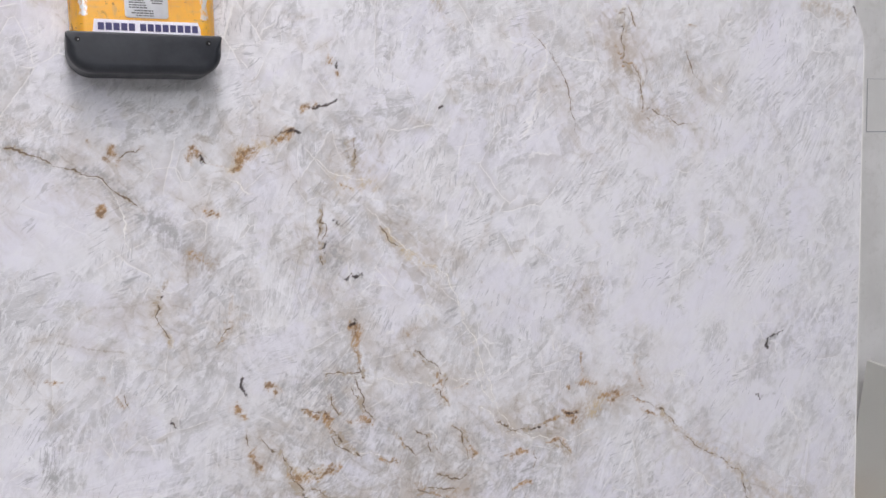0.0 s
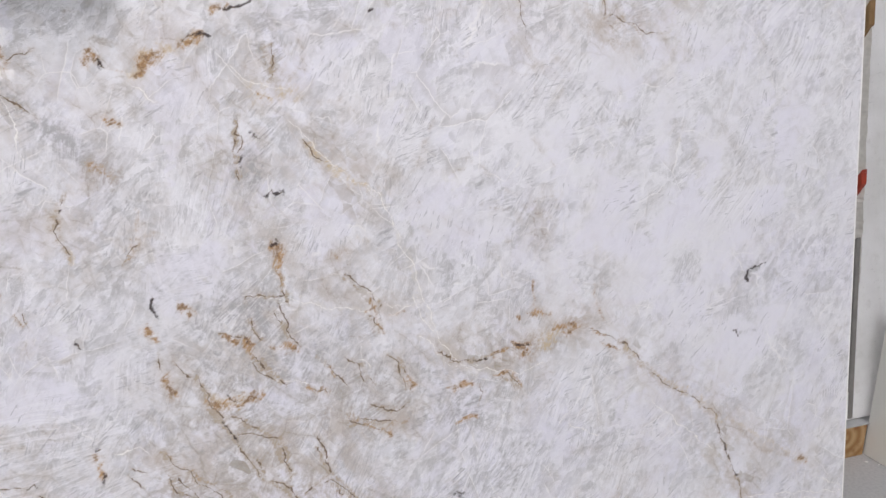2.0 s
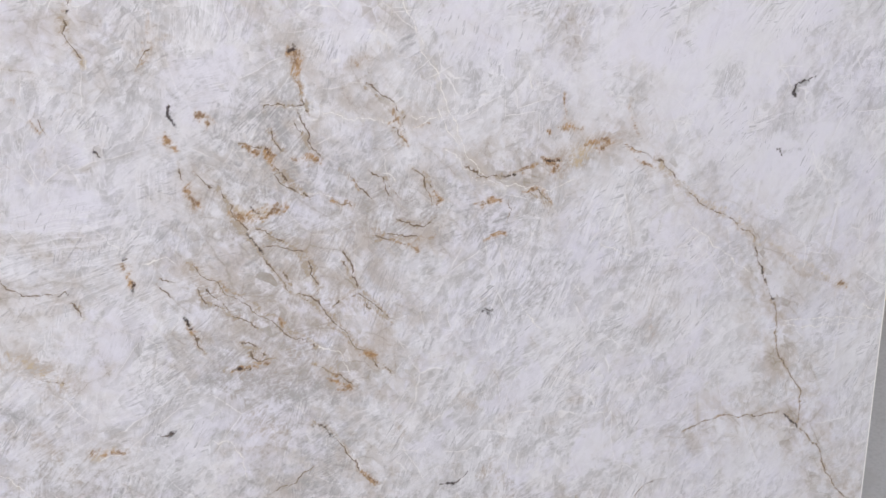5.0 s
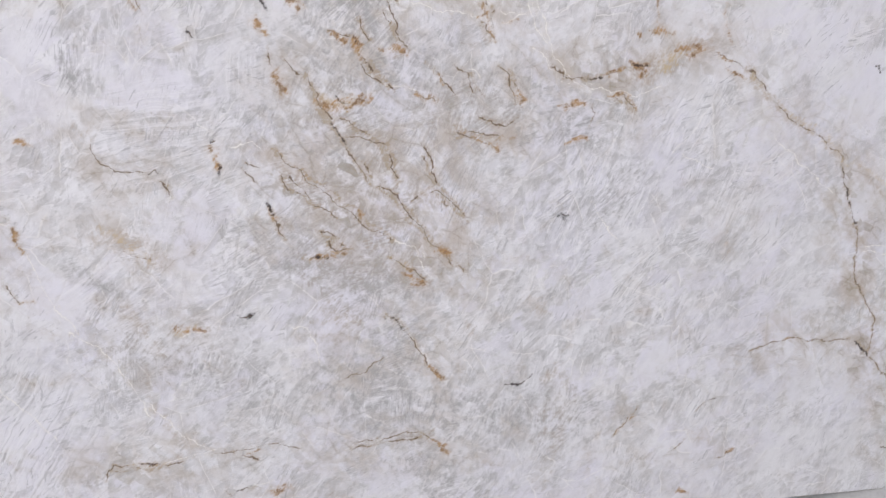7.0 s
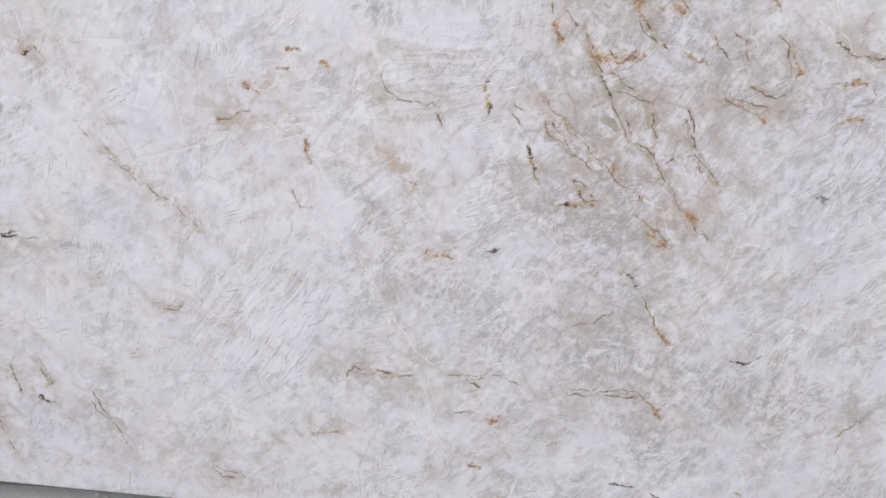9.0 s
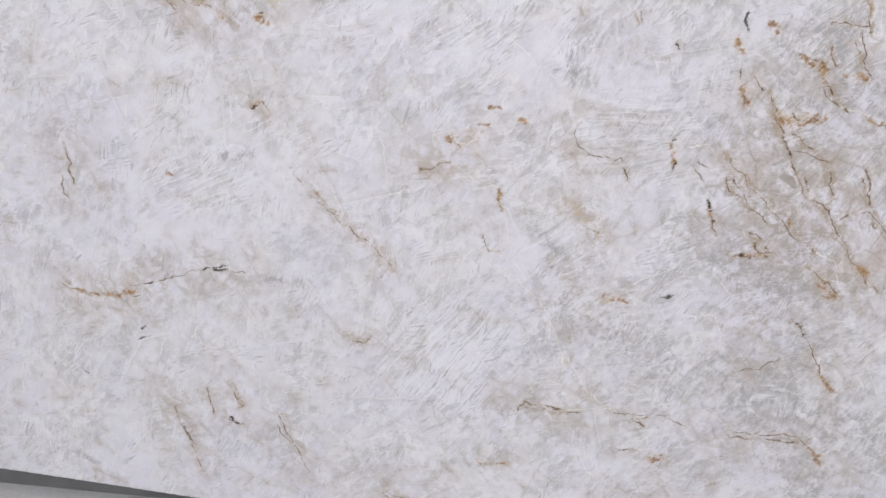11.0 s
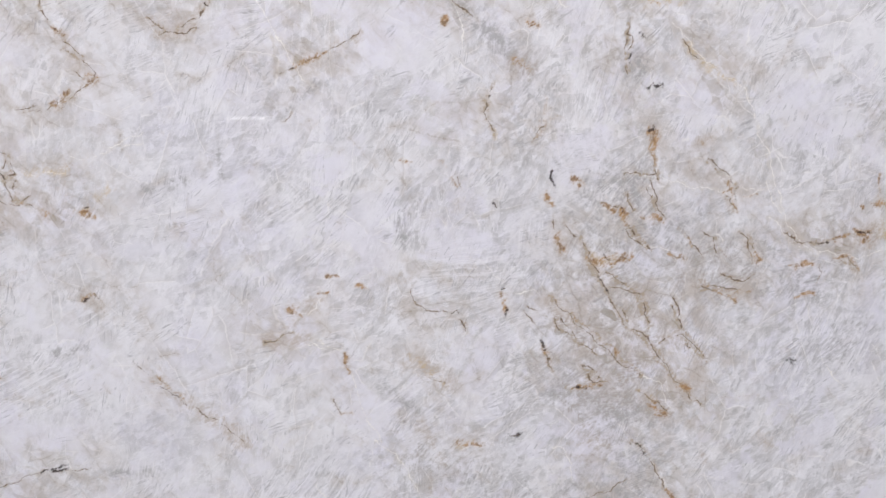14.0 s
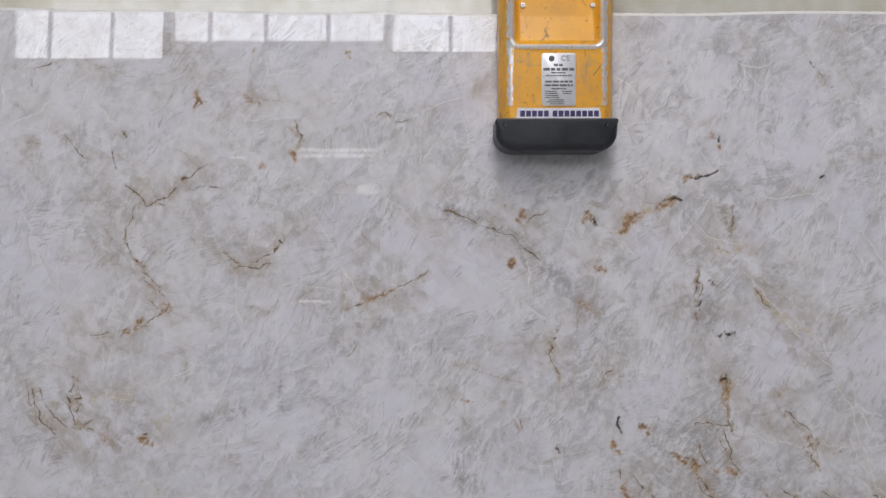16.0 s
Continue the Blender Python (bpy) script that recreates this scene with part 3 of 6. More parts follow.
def patch(kind, strength, x, z, wide, tall, lean=None):
    """A rounded field of one mineral: its strength, middle and half sizes in millimetres."""
    x, z, wide, tall = x / 1000, z / 1000, wide / 1000, tall / 1000
    i0, i1 = np.searchsorted(columns, (x - wide * 1.6, x + wide * 1.6))
    j0, j1 = max(0, int((z - tall * 1.6 - 0.1) / STEP)), int((z + tall * 1.6 + 0.1) / STEP)
    far = np.hypot((bent_x[i0:i1, j0:j1] - x) / wide, (bent_z[i0:i1, j0:j1] - z) / tall)
    values = strength * np.exp(-(far**3) * 0.8)
    if lean is not None:
        won = values > MINERALS[kind][i0:i1, j0:j1]
        MINERALS["comb_lean"][i0:i1, j0:j1][won] = radians(lean)
    spread(kind, (i0, i1, j0, j1), values)


trace("rust", 5, 1, (312, 1744), (308, 1754))
trace("rust", 3, 0.8, (324, 1726), (326, 1717))
trace("rust", 3, 0.8, (257, 1660), (272, 1665), (286, 1671))
trace("rust", 5, 0.9, (214, 1617), (227, 1621), (241, 1627))
trace("rust", 5, 0.8, (170, 1602), (183, 1599), (160, 1590))
trace("rust", 5, 1, (169, 1594), (155, 1576), (148, 1569))
trace("rust", 5, 0.9, (83, 1603), (90, 1589))
trace("rust", 3, 1, (-60, 1515), (-56, 1503))
trace("rust", 4, 0.6, (-71, 1616), (-64, 1606))
trace("rust", 4, 0.6, (-45, 1590), (-36, 1579))
trace("rust", 5, 0.6, (97, 1504), (112, 1496))
trace("rust", 3, 0.7, (323, 1539), (340, 1531))
trace("rust", 5, 1, (333, 1296), (343, 1289))
trace("rust", 3, 0.9, (341, 1285), (335, 1267), (331, 1256))
trace("rust", 4, 0.7, (729, 1052), (748, 1060))
trace("rust", 5, 0.9, (772, 1068), (795, 1061), (788, 1047))
trace("rust", 5, 0.8, (849, 1088), (884, 1094), (905, 1086))
trace("rust", 3, 0.9, (884, 1083), (870, 1079))
trace("rust", 3, 0.8, (934, 1076), (962, 1063))
trace("rust", 3, 0.8, (955, 1049), (977, 1039), (999, 1030))
trace("rust", 5, 0.8, (802, 1126), (823, 1126), (836, 1119))
trace("rust", 3, 0.6, (773, 1125), (777, 1115))
trace("rust", 4, 0.5, (941, 1134), (955, 1108))
trace("rust", 3, 0.6, (741, 1020), (768, 1015), (778, 988))
trace("rust", 4, 0.8, (636, 1007), (654, 1011), (683, 1004))
trace("rust", 4, 0.6, (650, 937), (675, 943))
trace("rust", 5, 0.5, (898, 1790), (911, 1763), (931, 1749))
trace("rust", 3, 0.4, (1095, 1876), (1110, 1860))
trace("rust", 4, 0.4, (130, 1365), (124, 1329), (113, 1292))
trace("rust", 5, 0.7, (125, 1172), (136, 1161))
trace("rust", 4, 0.6, (188, 1207), (192, 1196))
trace("rust", 5, 0.6, (154, 1095), (160, 1065))
trace("rust", 5, 0.7, (219, 1044), (243, 1029), (259, 1042), (295, 1042))
trace("rust", 4, 0.6, (247, 1149), (263, 1142))
trace("rust", 4, 0.7, (278, 1139), (288, 1123))
trace("rust", 5, 0.6, (329, 1121), (355, 1120))
trace("rust", 4, 0.4, (436, 1266), (447, 1255))
trace("rust", 4, 0.5, (-150, 1255), (-135, 1249))
trace("rust", 4, 0.4, (-75, 1251), (-67, 1241))
trace("rust", 5, 0.5, (-56, 1217), (-45, 1200))
trace("rust", 3, 0.4, (-5, 1228), (-2, 1219))
trace("rust", 5, 0.9, (214, 1045), (231, 1034), (250, 1041))
trace("rust", 5, 0.9, (273, 1036), (287, 1042), (301, 1045))
trace("rust", 5, 0.9, (408, 760), (432, 748))
trace("rust", 5, 1, (38, 979), (44, 962), (46, 947))
trace("rust", 5, 0.8, (125, 862), (126, 853))
trace("rust", 5, 0.8, (182, 769), (206, 770), (225, 769))
trace("rust", 5, 0.8, (346, 718), (371, 702), (381, 694))
trace("rust", 5, 0.7, (154, 1097), (157, 1083), (160, 1060))
trace("rust", 5, 0.7, (278, 1135), (286, 1125))
trace("rust", 4, 0.6, (248, 1147), (258, 1141))
trace("rust", 4, 0.6, (336, 1121), (355, 1119))
trace("rust", 5, 0.6, (377, 1046), (396, 1036))
trace("rust", 5, 0.5, (480, 960), (510, 946), (552, 957))
trace("rust", 4, 0.8, (392, 519), (411, 490))
trace("rust", 5, 0.6, (-61, 668), (-40, 659), (-13, 656))
trace("rust", 5, 0.9, (391, 352), (406, 331), (417, 319))
trace("rust", 3, 0.5, (1164, 467), (1223, 452))
trace("rust", 5, 0.8, (1461, 725), (1478, 712))
trace("rust", 3, 0.35, (994, 746), (992, 672))
trace("rust", 5, 1, (-383, 974), (-371, 967))
trace("rust", 3, 0.8, (-371, 967), (-357, 955))
trace("rust", 3, 0.7, (-324, 1001), (-304, 1004))
trace("rust", 3, 0.7, (-312, 1037), (-283, 1029))
trace("rust", 3, 0.7, (-245, 1015), (-226, 1009))
trace("rust", 3, 0.9, (-280, 873), (-276, 852), (-272, 831))
trace("rust", 4, 0.5, (-297, 748), (-276, 743))
trace("rust", 3, 0.6, (-654, 841), (-645, 834))
trace("rust", 4, 0.5, (-839, 288), (-832, 286))
trace("rust", 5, 0.45, (-770, 322), (-729, 322))
trace("rust", 4, 0.5, (30, 383), (52, 389))
trace("rust", 4, 0.6, (-302, 249), (-285, 235), (-237, 245))
trace("rust", 5, 0.8, (70, 293), (108, 296))
trace("rust", 4, 0.7, (31, 176), (49, 177))
trace("rust", 4, 0.6, (-60, 663), (-22, 660))
trace("rust", 3, 0.7, (392, 511), (418, 485))
trace("rust", 5, 0.9, (390, 352), (408, 339), (420, 315))
trace("rust", 3, 0.5, (789, 294), (807, 316), (827, 330))
trace("rust", 5, 0.8, (-1191, 594), (-1142, 588), (-1092, 589), (-1053, 604))
trace("rust", 4, 0.7, (-952, 870), (-935, 862))
trace("rust", 3, 0.5, (-647, 851), (-631, 822))
trace("rust", 3, 0.5, (-608, 808), (-603, 798))
trace("rust", 5, 1, (-749, 1183), (-739, 1180))
trace("rust", 4, 0.8, (-818, 1193), (-814, 1187))
trace("rust", 3, 0.7, (-873, 1206), (-856, 1206))
trace("rust", 4, 0.7, (-779, 1269), (-768, 1272))
trace("rust", 4, 0.7, (-770, 1017), (-747, 1021))
trace("rust", 3, 0.4, (-149, 1254), (-128, 1252))
trace("rust", 4, 0.8, (-642, 1824), (-635, 1808))
trace("rust", 5, 0.5, (-554, 1824), (-544, 1808), (-518, 1798))
trace("rust", 5, 0.5, (-367, 1886), (-356, 1901))
trace("rust", 3, 0.6, (-533, 1903), (-535, 1899))
trace("rust", 5, 0.8, (-466, 1715), (-459, 1699))
trace("rust", 4, 0.5, (-529, 1685), (-519, 1689))
trace("rust", 3, 0.5, (-819, 1850), (-814, 1841))
trace("rust", 4, 0.8, (-754, 1515), (-739, 1507))
trace("rust", 5, 0.8, (-708, 1423), (-692, 1425))
trace("rust", 5, 0.8, (-771, 1381), (-755, 1397), (-745, 1404))
trace("rust", 4, 0.8, (-337, 1438), (-311, 1446), (-280, 1462))
trace("rust", 4, 0.6, (-820, 1187), (-812, 1182))
trace("rust", 3, 0.4, (-296, 1175), (-286, 1172))
trace("rust", 3, 0.5, (338, 1243), (348, 1231))
trace("rust", 3.5, 0.8, (244, 1149), (256, 1139))
trace("rust", 4, 0.7, (281, 1139), (289, 1127))
trace("rust", 3.5, 0.8, (329, 1121), (341, 1124), (355, 1121))
trace("rust", 5, 0.7, (151, 1093), (154, 1082), (158, 1060))
trace("rust", 3, 0.6, (184, 1206), (194, 1202), (197, 1190))
trace("rust", 2.5, 0.7, (418, 1076), (424, 1060))
trace("rust", 3, 0.9, (272, 1050), (278, 1038))
trace("rust", 2.5, 0.7, (278, 1038), (301, 1044))
trace("rust", 3, 0.6, (268, 847), (276, 835))
trace("rust", 4, 0.9, (124, 859), (129, 851))
trace("rust", 3, 0.7, (176, 764), (191, 770))
trace("rust", 2.5, 0.8, (351, 734), (360, 723))
trace("rust", 3, 0.6, (361, 704), (378, 689))
trace("rust", 2, 0.8, (486, 1165), (501, 1169))
trace("rust", 2, 0.5, (530, 1155), (554, 1153))
trace("rust", 2.5, 0.9, (719, 1054), (733, 1062))
trace("rust", 3, 0.8, (633, 1004), (643, 1010), (665, 1010))
trace("rust", 2, 0.7, (665, 1007), (686, 1003))
trace("rust", 2.5, 0.8, (730, 1016), (752, 1017))
trace("rust", 4, 0.9, (768, 1073), (784, 1065), (795, 1069))
trace("rust", 2, 0.8, (770, 1123), (775, 1116))
trace("rust", 2.5, 0.8, (797, 1127), (811, 1122))
trace("rust", 2, 0.6, (38, 977), (41, 962))
trace("rust", 2, 0.6, (-43, 1598), (-36, 1577))
trace("rust", 3, 0.6, (89, 1603), (87, 1591))
trace("rust", 1, 0.6, (90, 1584), (127, 1572))
trace("rust", 4, 0.9, (215, 1617), (227, 1621))
trace("rust", 2, 0.6, (103, 1501), (113, 1491))
trace("rust", 2.5, 0.7, (186, 1207), (197, 1198))
trace("rust", 2.5, 0.8, (330, 1532), (341, 1535))
trace("rust", 2, 0.7, (911, 1752), (938, 1755), (945, 1747))
trace("rust", 2.5, 0.6, (1107, 1863), (1109, 1861))
trace("rust", 2, 0.6, (1081, 1836), (1103, 1833))
trace("rust", 5, 1, (-857, 295), (-849, 293))
trace("rust", 4, 0.8, (130, 1175), (138, 1162))
trace("rust", 3, 0.6, (187, 1208), (199, 1196), (203, 1188))
trace("rust", 3, 0.7, (339, 1286), (340, 1258), (343, 1225))
trace("rust", 3.5, 0.8, (284, 1141), (288, 1113))
trace("rust", 3, 0.7, (328, 1124), (357, 1114))
trace("rust", 3, 0.5, (383, 1047), (416, 1032))
trace("rust", 3, 0.6, (494, 953), (519, 941))
trace("rust", 4, 0.6, (546, 1031), (570, 1012))
trace("rust", 2.5, 0.6, (494, 1190), (499, 1154), (517, 1122))
trace("rust", 3, 0.9, (269, 1041), (288, 1048))
trace("rust", 3, 0.6, (808, 1183), (810, 1135))
trace("rust", 5, 0.8, (815, 1127), (838, 1120))
trace("rust", 3, 0.5, (936, 1165), (942, 1126), (959, 1096))
trace("rust", 3, 0.7, (1461, 727), (1477, 710))
trace("rust", 2, 0.5, (138, 970), (170, 937), (204, 907))
trace("rust", 3, 0.6, (223, 780), (242, 771))
trace("rust", 3, 0.4, (433, 980), (492, 964))
trace("rust", 4, 0.5, (492, 953), (523, 942))
trace("rust", 3, 0.8, (273, 1041), (296, 1041))
trace("rust", 4, 0.7, (156, 1080), (162, 1061))
trace("rust", 3, 0.6, (-752, 1513), (-739, 1507))
trace("rust", 4, 0.8, (-704, 1431), (-697, 1423))
trace("rust", 3, 0.7, (-768, 1381), (-761, 1387))
trace("rust", 4, 0.7, (-751, 1178), (-743, 1189))
trace("rust", 2.5, 0.8, (-280, 875), (-274, 837))
trace("rust", 3, 0.5, (-650, 851), (-631, 825))
trace("rust", 3, 0.5, (148, 1577), (160, 1596))
trace("rust", 4, 0.5, (79, 1598), (90, 1591))
trace("rust", 3, 0.9, (331, 1301), (344, 1276))
trace("dark", 1.5, 0.8, (323, 1741), (326, 1732))
trace("dark", 1.2, 0.9, (275, 1665), (301, 1671), (319, 1678))
trace("dark", 1.2, 0.7, (210, 1615), (222, 1624), (253, 1627))
trace("dark", 2, 0.9, (94, 1586), (102, 1579))
trace("dark", 3, 1, (316, 1473), (321, 1468))
trace("dark", 1.5, 0.6, (288, 1429), (294, 1440))
trace("dark", 2, 1, (326, 1374), (336, 1377), (344, 1372), (355, 1379))
trace("dark", 3, 1, (331, 1296), (339, 1297))
trace("dark", 1.2, 0.8, (771, 1070), (798, 1066))
trace("dark", 1.5, 0.8, (513, 1668), (520, 1671))
trace("dark", 3, 0.8, (1557, 1897), (1571, 1875))
trace("dark", 2, 0.45, (141, 1227), (142, 1208), (146, 1193))
trace("dark", 2, 0.5, (28, 1168), (33, 1153))
trace("dark", 2, 0.8, (42, 992), (48, 996))
trace("dark", 3, 0.9, (48, 952), (44, 936))
trace("dark", 3, 1, (122, 872), (127, 856))
trace("dark", 3, 0.4, (186, 768), (216, 771))
trace("dark", 4, 1, (644, 801), (655, 797))
trace("dark", 3, 0.8, (649, 794), (653, 788))
trace("dark", 3, 0.7, (319, 635), (341, 609))
trace("dark", 2.5, 0.9, (540, 452), (564, 452), (588, 457), (594, 471))
trace("dark", 2, 0.6, (46, 674), (74, 674))
trace("dark", 1.5, 0.7, (1236, 838), (1254, 781), (1291, 714))
trace("dark", 2, 0.8, (1343, 433), (1382, 392))
trace("dark", 2, 0.6, (993, 339), (1010, 342))
trace("dark", 2, 0.8, (-770, 1015), (-753, 1017))
trace("dark", 1.5, 0.6, (-645, 828), (-607, 803))
trace("dark", 2.5, 0.9, (-871, 664), (-843, 669))
trace("dark", 4, 1, (-862, 295), (-841, 291))
trace("dark", 2, 0.7, (-158, 401), (-124, 393))
trace("dark", 1.5, 0.6, (3, 310), (32, 309))
trace("dark", 2, 0.9, (343, 142), (383, 140))
trace("dark", 2, 0.7, (423, 121), (442, 111))
trace("dark", 1.5, 0.6, (62, 672), (81, 675))
trace("dark", 2, 0.6, (308, 635), (342, 619))
trace("dark", 2, 0.6, (-1061, 590), (-1045, 593))
trace("dark", 1.5, 0.8, (-1033, 618), (-1014, 625))
trace("dark", 2, 0.8, (-894, 663), (-863, 672), (-835, 678))
trace("dark", 2.5, 0.9, (-1049, 511), (-1041, 522))
trace("dark", 2.5, 0.9, (-1057, 487), (-1034, 495))
trace("dark", 1.5, 0.8, (-1202, 399), (-1183, 392))
trace("dark", 2, 0.8, (-743, 1191), (-736, 1196))
trace("dark", 2, 0.5, (-528, 1808), (-515, 1798))
trace("dark", 2, 0.6, (-765, 1522), (-744, 1509))
trace("dark", 1.5, 0.6, (-493, 1553), (-483, 1546))
trace("dark", 2, 0.6, (-363, 1427), (-337, 1438))
trace("dark", 2, 0.6, (-882, 1261), (-876, 1255))
trace("dark", 2, 0.7, (-872, 1208), (-856, 1203))
trace("dark", 1, 0.6, (281, 1146), (283, 1135))
trace("dark", 1.5, 0.8, (233, 1008), (244, 987), (256, 966))
trace("dark", 1, 0.8, (242, 1049), (250, 1041), (263, 1035))
trace("dark", 2.5, 0.9, (117, 876), (125, 862))
trace("dark", 2, 0.8, (182, 769), (192, 772))
trace("dark", 2.5, 0.6, (205, 765), (216, 773), (212, 758))
trace("dark", 1, 0.7, (686, 1051), (711, 1050))
trace("dark", 1.5, 0.6, (-65, 946), (-51, 953), (-47, 946))
trace("dark", 1.5, 0.9, (50, 947), (42, 933))
trace("dark", 1.5, 0.9, (100, 1581), (102, 1579))
trace("dark", 1, 0.8, (214, 1615), (225, 1626))
trace("dark", 1, 0.7, (242, 1627), (255, 1626))
trace("dark", 1, 0.7, (17, 1367), (21, 1371))
trace("dark", 2, 0.7, (141, 1221), (143, 1219))
trace("dark", 2.5, 1, (141, 1208), (146, 1193))
trace("dark", 1, 0.6, (909, 1834), (911, 1818))
trace("dark", 1.6, 1, (1295, 1145), (1304, 1152), (1309, 1161))
trace("dark", 1.4, 1, (1305, 1137), (1298, 1147))
trace("dark", 1.3, 0.9, (1307, 1159), (1323, 1167), (1349, 1169))
trace("dark", 1.3, 0.9, (1323, 1169), (1336, 1163))
trace("dark", 2, 1, (1271, 1034), (1281, 1036))
trace("dark", 1.5, 1, (1279, 1036), (1282, 1026))
trace("dark", 2, 0.6, (-984, 297), (-982, 286))
trace("dark", 2, 0.6, (191, 769), (203, 769))
trace("dark", 1.5, 0.6, (312, 639), (332, 624))
trace("dark", 1, 0.5, (-318, 1444), (-281, 1460))
trace("dark", 1.5, 0.5, (-867, 1205), (-859, 1205))
trace("dark", 1.5, 0.6, (287, 1429), (292, 1422))
trace("dark", 3, 0.9, (333, 1298), (343, 1295))
trace("dark", 2, 0.8, (317, 1471), (319, 1468))
trace("gold", 9, 0.6, (162, 1599), (179, 1608), (188, 1596))
trace("gold", 14, 0.4, (320, 1534), (361, 1537), (382, 1541))
trace("gold", 4, 0.6, (425, 1425), (484, 1387))
trace("gold", 11, 1, (829, 1064), (847, 1080))
trace("gold", 6, 0.35, (1074, 969), (1145, 925), (1210, 875))
trace("gold", 8, 0.4, (25, 1302), (30, 1294))
trace("gold", 5, 0.4, (476, 1293), (498, 1286))
trace("gold", 10, 0.25, (198, 782), (246, 779))
trace("gold", 8, 0.6, (323, 750), (353, 733))
trace("gold", 6, 0.5, (-59, 657), (-30, 664))
trace("gold", 6, 0.35, (998, 1044), (1051, 991), (1091, 959), (1185, 915), (1235, 850), (1274, 839), (1350, 793), (1428, 745), (1470, 716))
trace("gold", 4, 0.5, (-176, 400), (-119, 393))
trace("gold", 12, 0.4, (331, 1543), (376, 1532))
trace("gold", 8, 0.9, (223, 1045), (241, 1033), (259, 1036))
trace("gold", 12, 1, (832, 1073), (848, 1079))
trace("gold", 8, 0.8, (227, 1041), (249, 1034), (268, 1039))
trace("gold", 6, 0.6, (-834, 1261), (-769, 1264))
trace("gold", 8, 0.6, (-748, 1186), (-698, 1221))
trace("gold", 8, 0.5, (-147, 861), (-88, 800))
trace("gold", 7, 0.9, (144, 1569), (161, 1600), (193, 1602))
trace("gold", 6, 0.8, (214, 1614), (231, 1623))
trace("gold", 5, 0.7, (400, 1453), (442, 1410), (493, 1382))
trace("grey", 8, 0.7, (344, 1615), (348, 1596), (350, 1576), (344, 1562))
trace("grey", 14, 0.7, (286, 1203), (338, 1207))
trace("grey", 12, 0.7, (782, 1063), (836, 1066), (877, 1090))
trace("grey", 5, 0.5, (1283, 1032), (1334, 1029))
trace("grey", 18, 0.4, (-41, 1529), (-11, 1484), (12, 1448))
trace("grey", 5, 0.7, (-168, 1137), (-159, 1113), (-153, 1085))
trace("grey", 20, 0.6, (240, 990), (273, 946), (311, 951))
trace("grey", 20, 0.6, (158, 922), (183, 898), (199, 876))
trace("grey", 30, 0.6, (178, 775), (214, 752), (255, 772))
trace("grey", 5, 0.7, (-162, 1139), (-150, 1106))
trace("grey", 5, 0.6, (-778, 1756), (-757, 1741))
trace("grey", 6, 0.6, (-380, 1338), (-338, 1370), (-296, 1411))
trace("grey", 8, 0.6, (-489, 1317), (-490, 1286), (-485, 1249))
trace("grey", 14, 0.8, (285, 1197), (298, 1200), (315, 1190))
trace("grey", 6, 0.9, (330, 1206), (340, 1208), (344, 1201))
trace("grey", 14, 0.7, (154, 892), (177, 884))
trace("grey", 16, 0.7, (178, 775), (158, 773))
trace("grey", 5, 0.9, (278, 749), (280, 747))
trace("grey", 10, 0.7, (330, 715), (350, 700))
trace("grey", 6, 0.6, (555, 1022), (570, 1016))
trace("grey", 8, 0.6, (143, 1251), (151, 1226))
trace("grey", 10, 0.9, (286, 1208), (301, 1191))
trace("grey", 110, 0.5, (231, 1123), (277, 825), (294, 538))
trace("grey", 80, 0.5, (-137, 626), (84, 509))
trace("grey", 45, 0.85, (165, 778), (266, 707), (349, 710))
trace("grey", 8, 0.9, (1304, 1147), (1323, 1164))
# next three: broad stain that also paints in the light's fall-off downwards
trace("grey", 110, 0.5, (239, 1162), (453, 1028), (679, 967))
trace("grey", 110, 0.5, (185, 499), (452, 402), (693, 348))
trace("grey", 90, 0.5, (269, 493), (410, 230))
trace("grey", 6, 0.8, (-1253, 173), (-1196, 143))
trace("grey", 14, 0.9, (288, 1197), (300, 1177), (312, 1147))
trace("grey", 16, 0.7, (802, 1060), (850, 1070))
trace("grey", 8, 0.9, (-159, 1139), (-149, 1095))
trace("grey", 12, 0.7, (-630, 1221), (-544, 1245))
trace("grey", 8, 0.8, (-491, 1293), (-488, 1243))
trace("grey", 12, 0.7, (-211, 800), (-137, 737))
trace("grey", 14, 0.6, (-831, 912), (-783, 920))
trace("grey", 10, 0.7, (-757, 648), (-690, 649))
trace("grey", 14, 0.7, (-189, 1608), (-141, 1594), (-90, 1567), (-59, 1560), (-23, 1527), (4, 1506))
trace("grey", 20, 0.8, (4, 1506), (52, 1455), (92, 1421))
trace("olive", 3, 0.6, (346, 1620), (351, 1599), (347, 1576))
trace("olive", 2.5, 0.6, (289, 1497), (283, 1473), (295, 1467), (286, 1439), (283, 1420), (287, 1400))
trace("olive", 2, 0.7, (331, 1256), (341, 1241), (340, 1221))
trace("olive", 2, 0.6, (340, 1221), (348, 1205), (327, 1208))
trace("olive", 1.5, 0.7, (616, 1077), (646, 1053), (684, 1053), (716, 1054), (748, 1060))
trace("olive", 3, 0.20, (912, 1085), (948, 1074), (999, 1046), (1036, 1012), (1074, 969), (1113, 937))
trace("olive", 1.5, 0.7, (748, 1019), (765, 1008), (780, 984))
trace("olive", 2, 0.7, (898, 1855), (918, 1847), (911, 1812), (918, 1785), (913, 1758), (938, 1753), (952, 1731), (959, 1686), (965, 1664))
trace("olive", 2, 0.4, (965, 1669), (1022, 1653), (1051, 1635), (1088, 1633))
trace("olive", 7, 0.35, (972, 1647), (994, 1630), (979, 1619))
trace("olive", 8, 0.3, (700, 1814), (736, 1779), (760, 1754), (779, 1712), (803, 1626), (809, 1604))
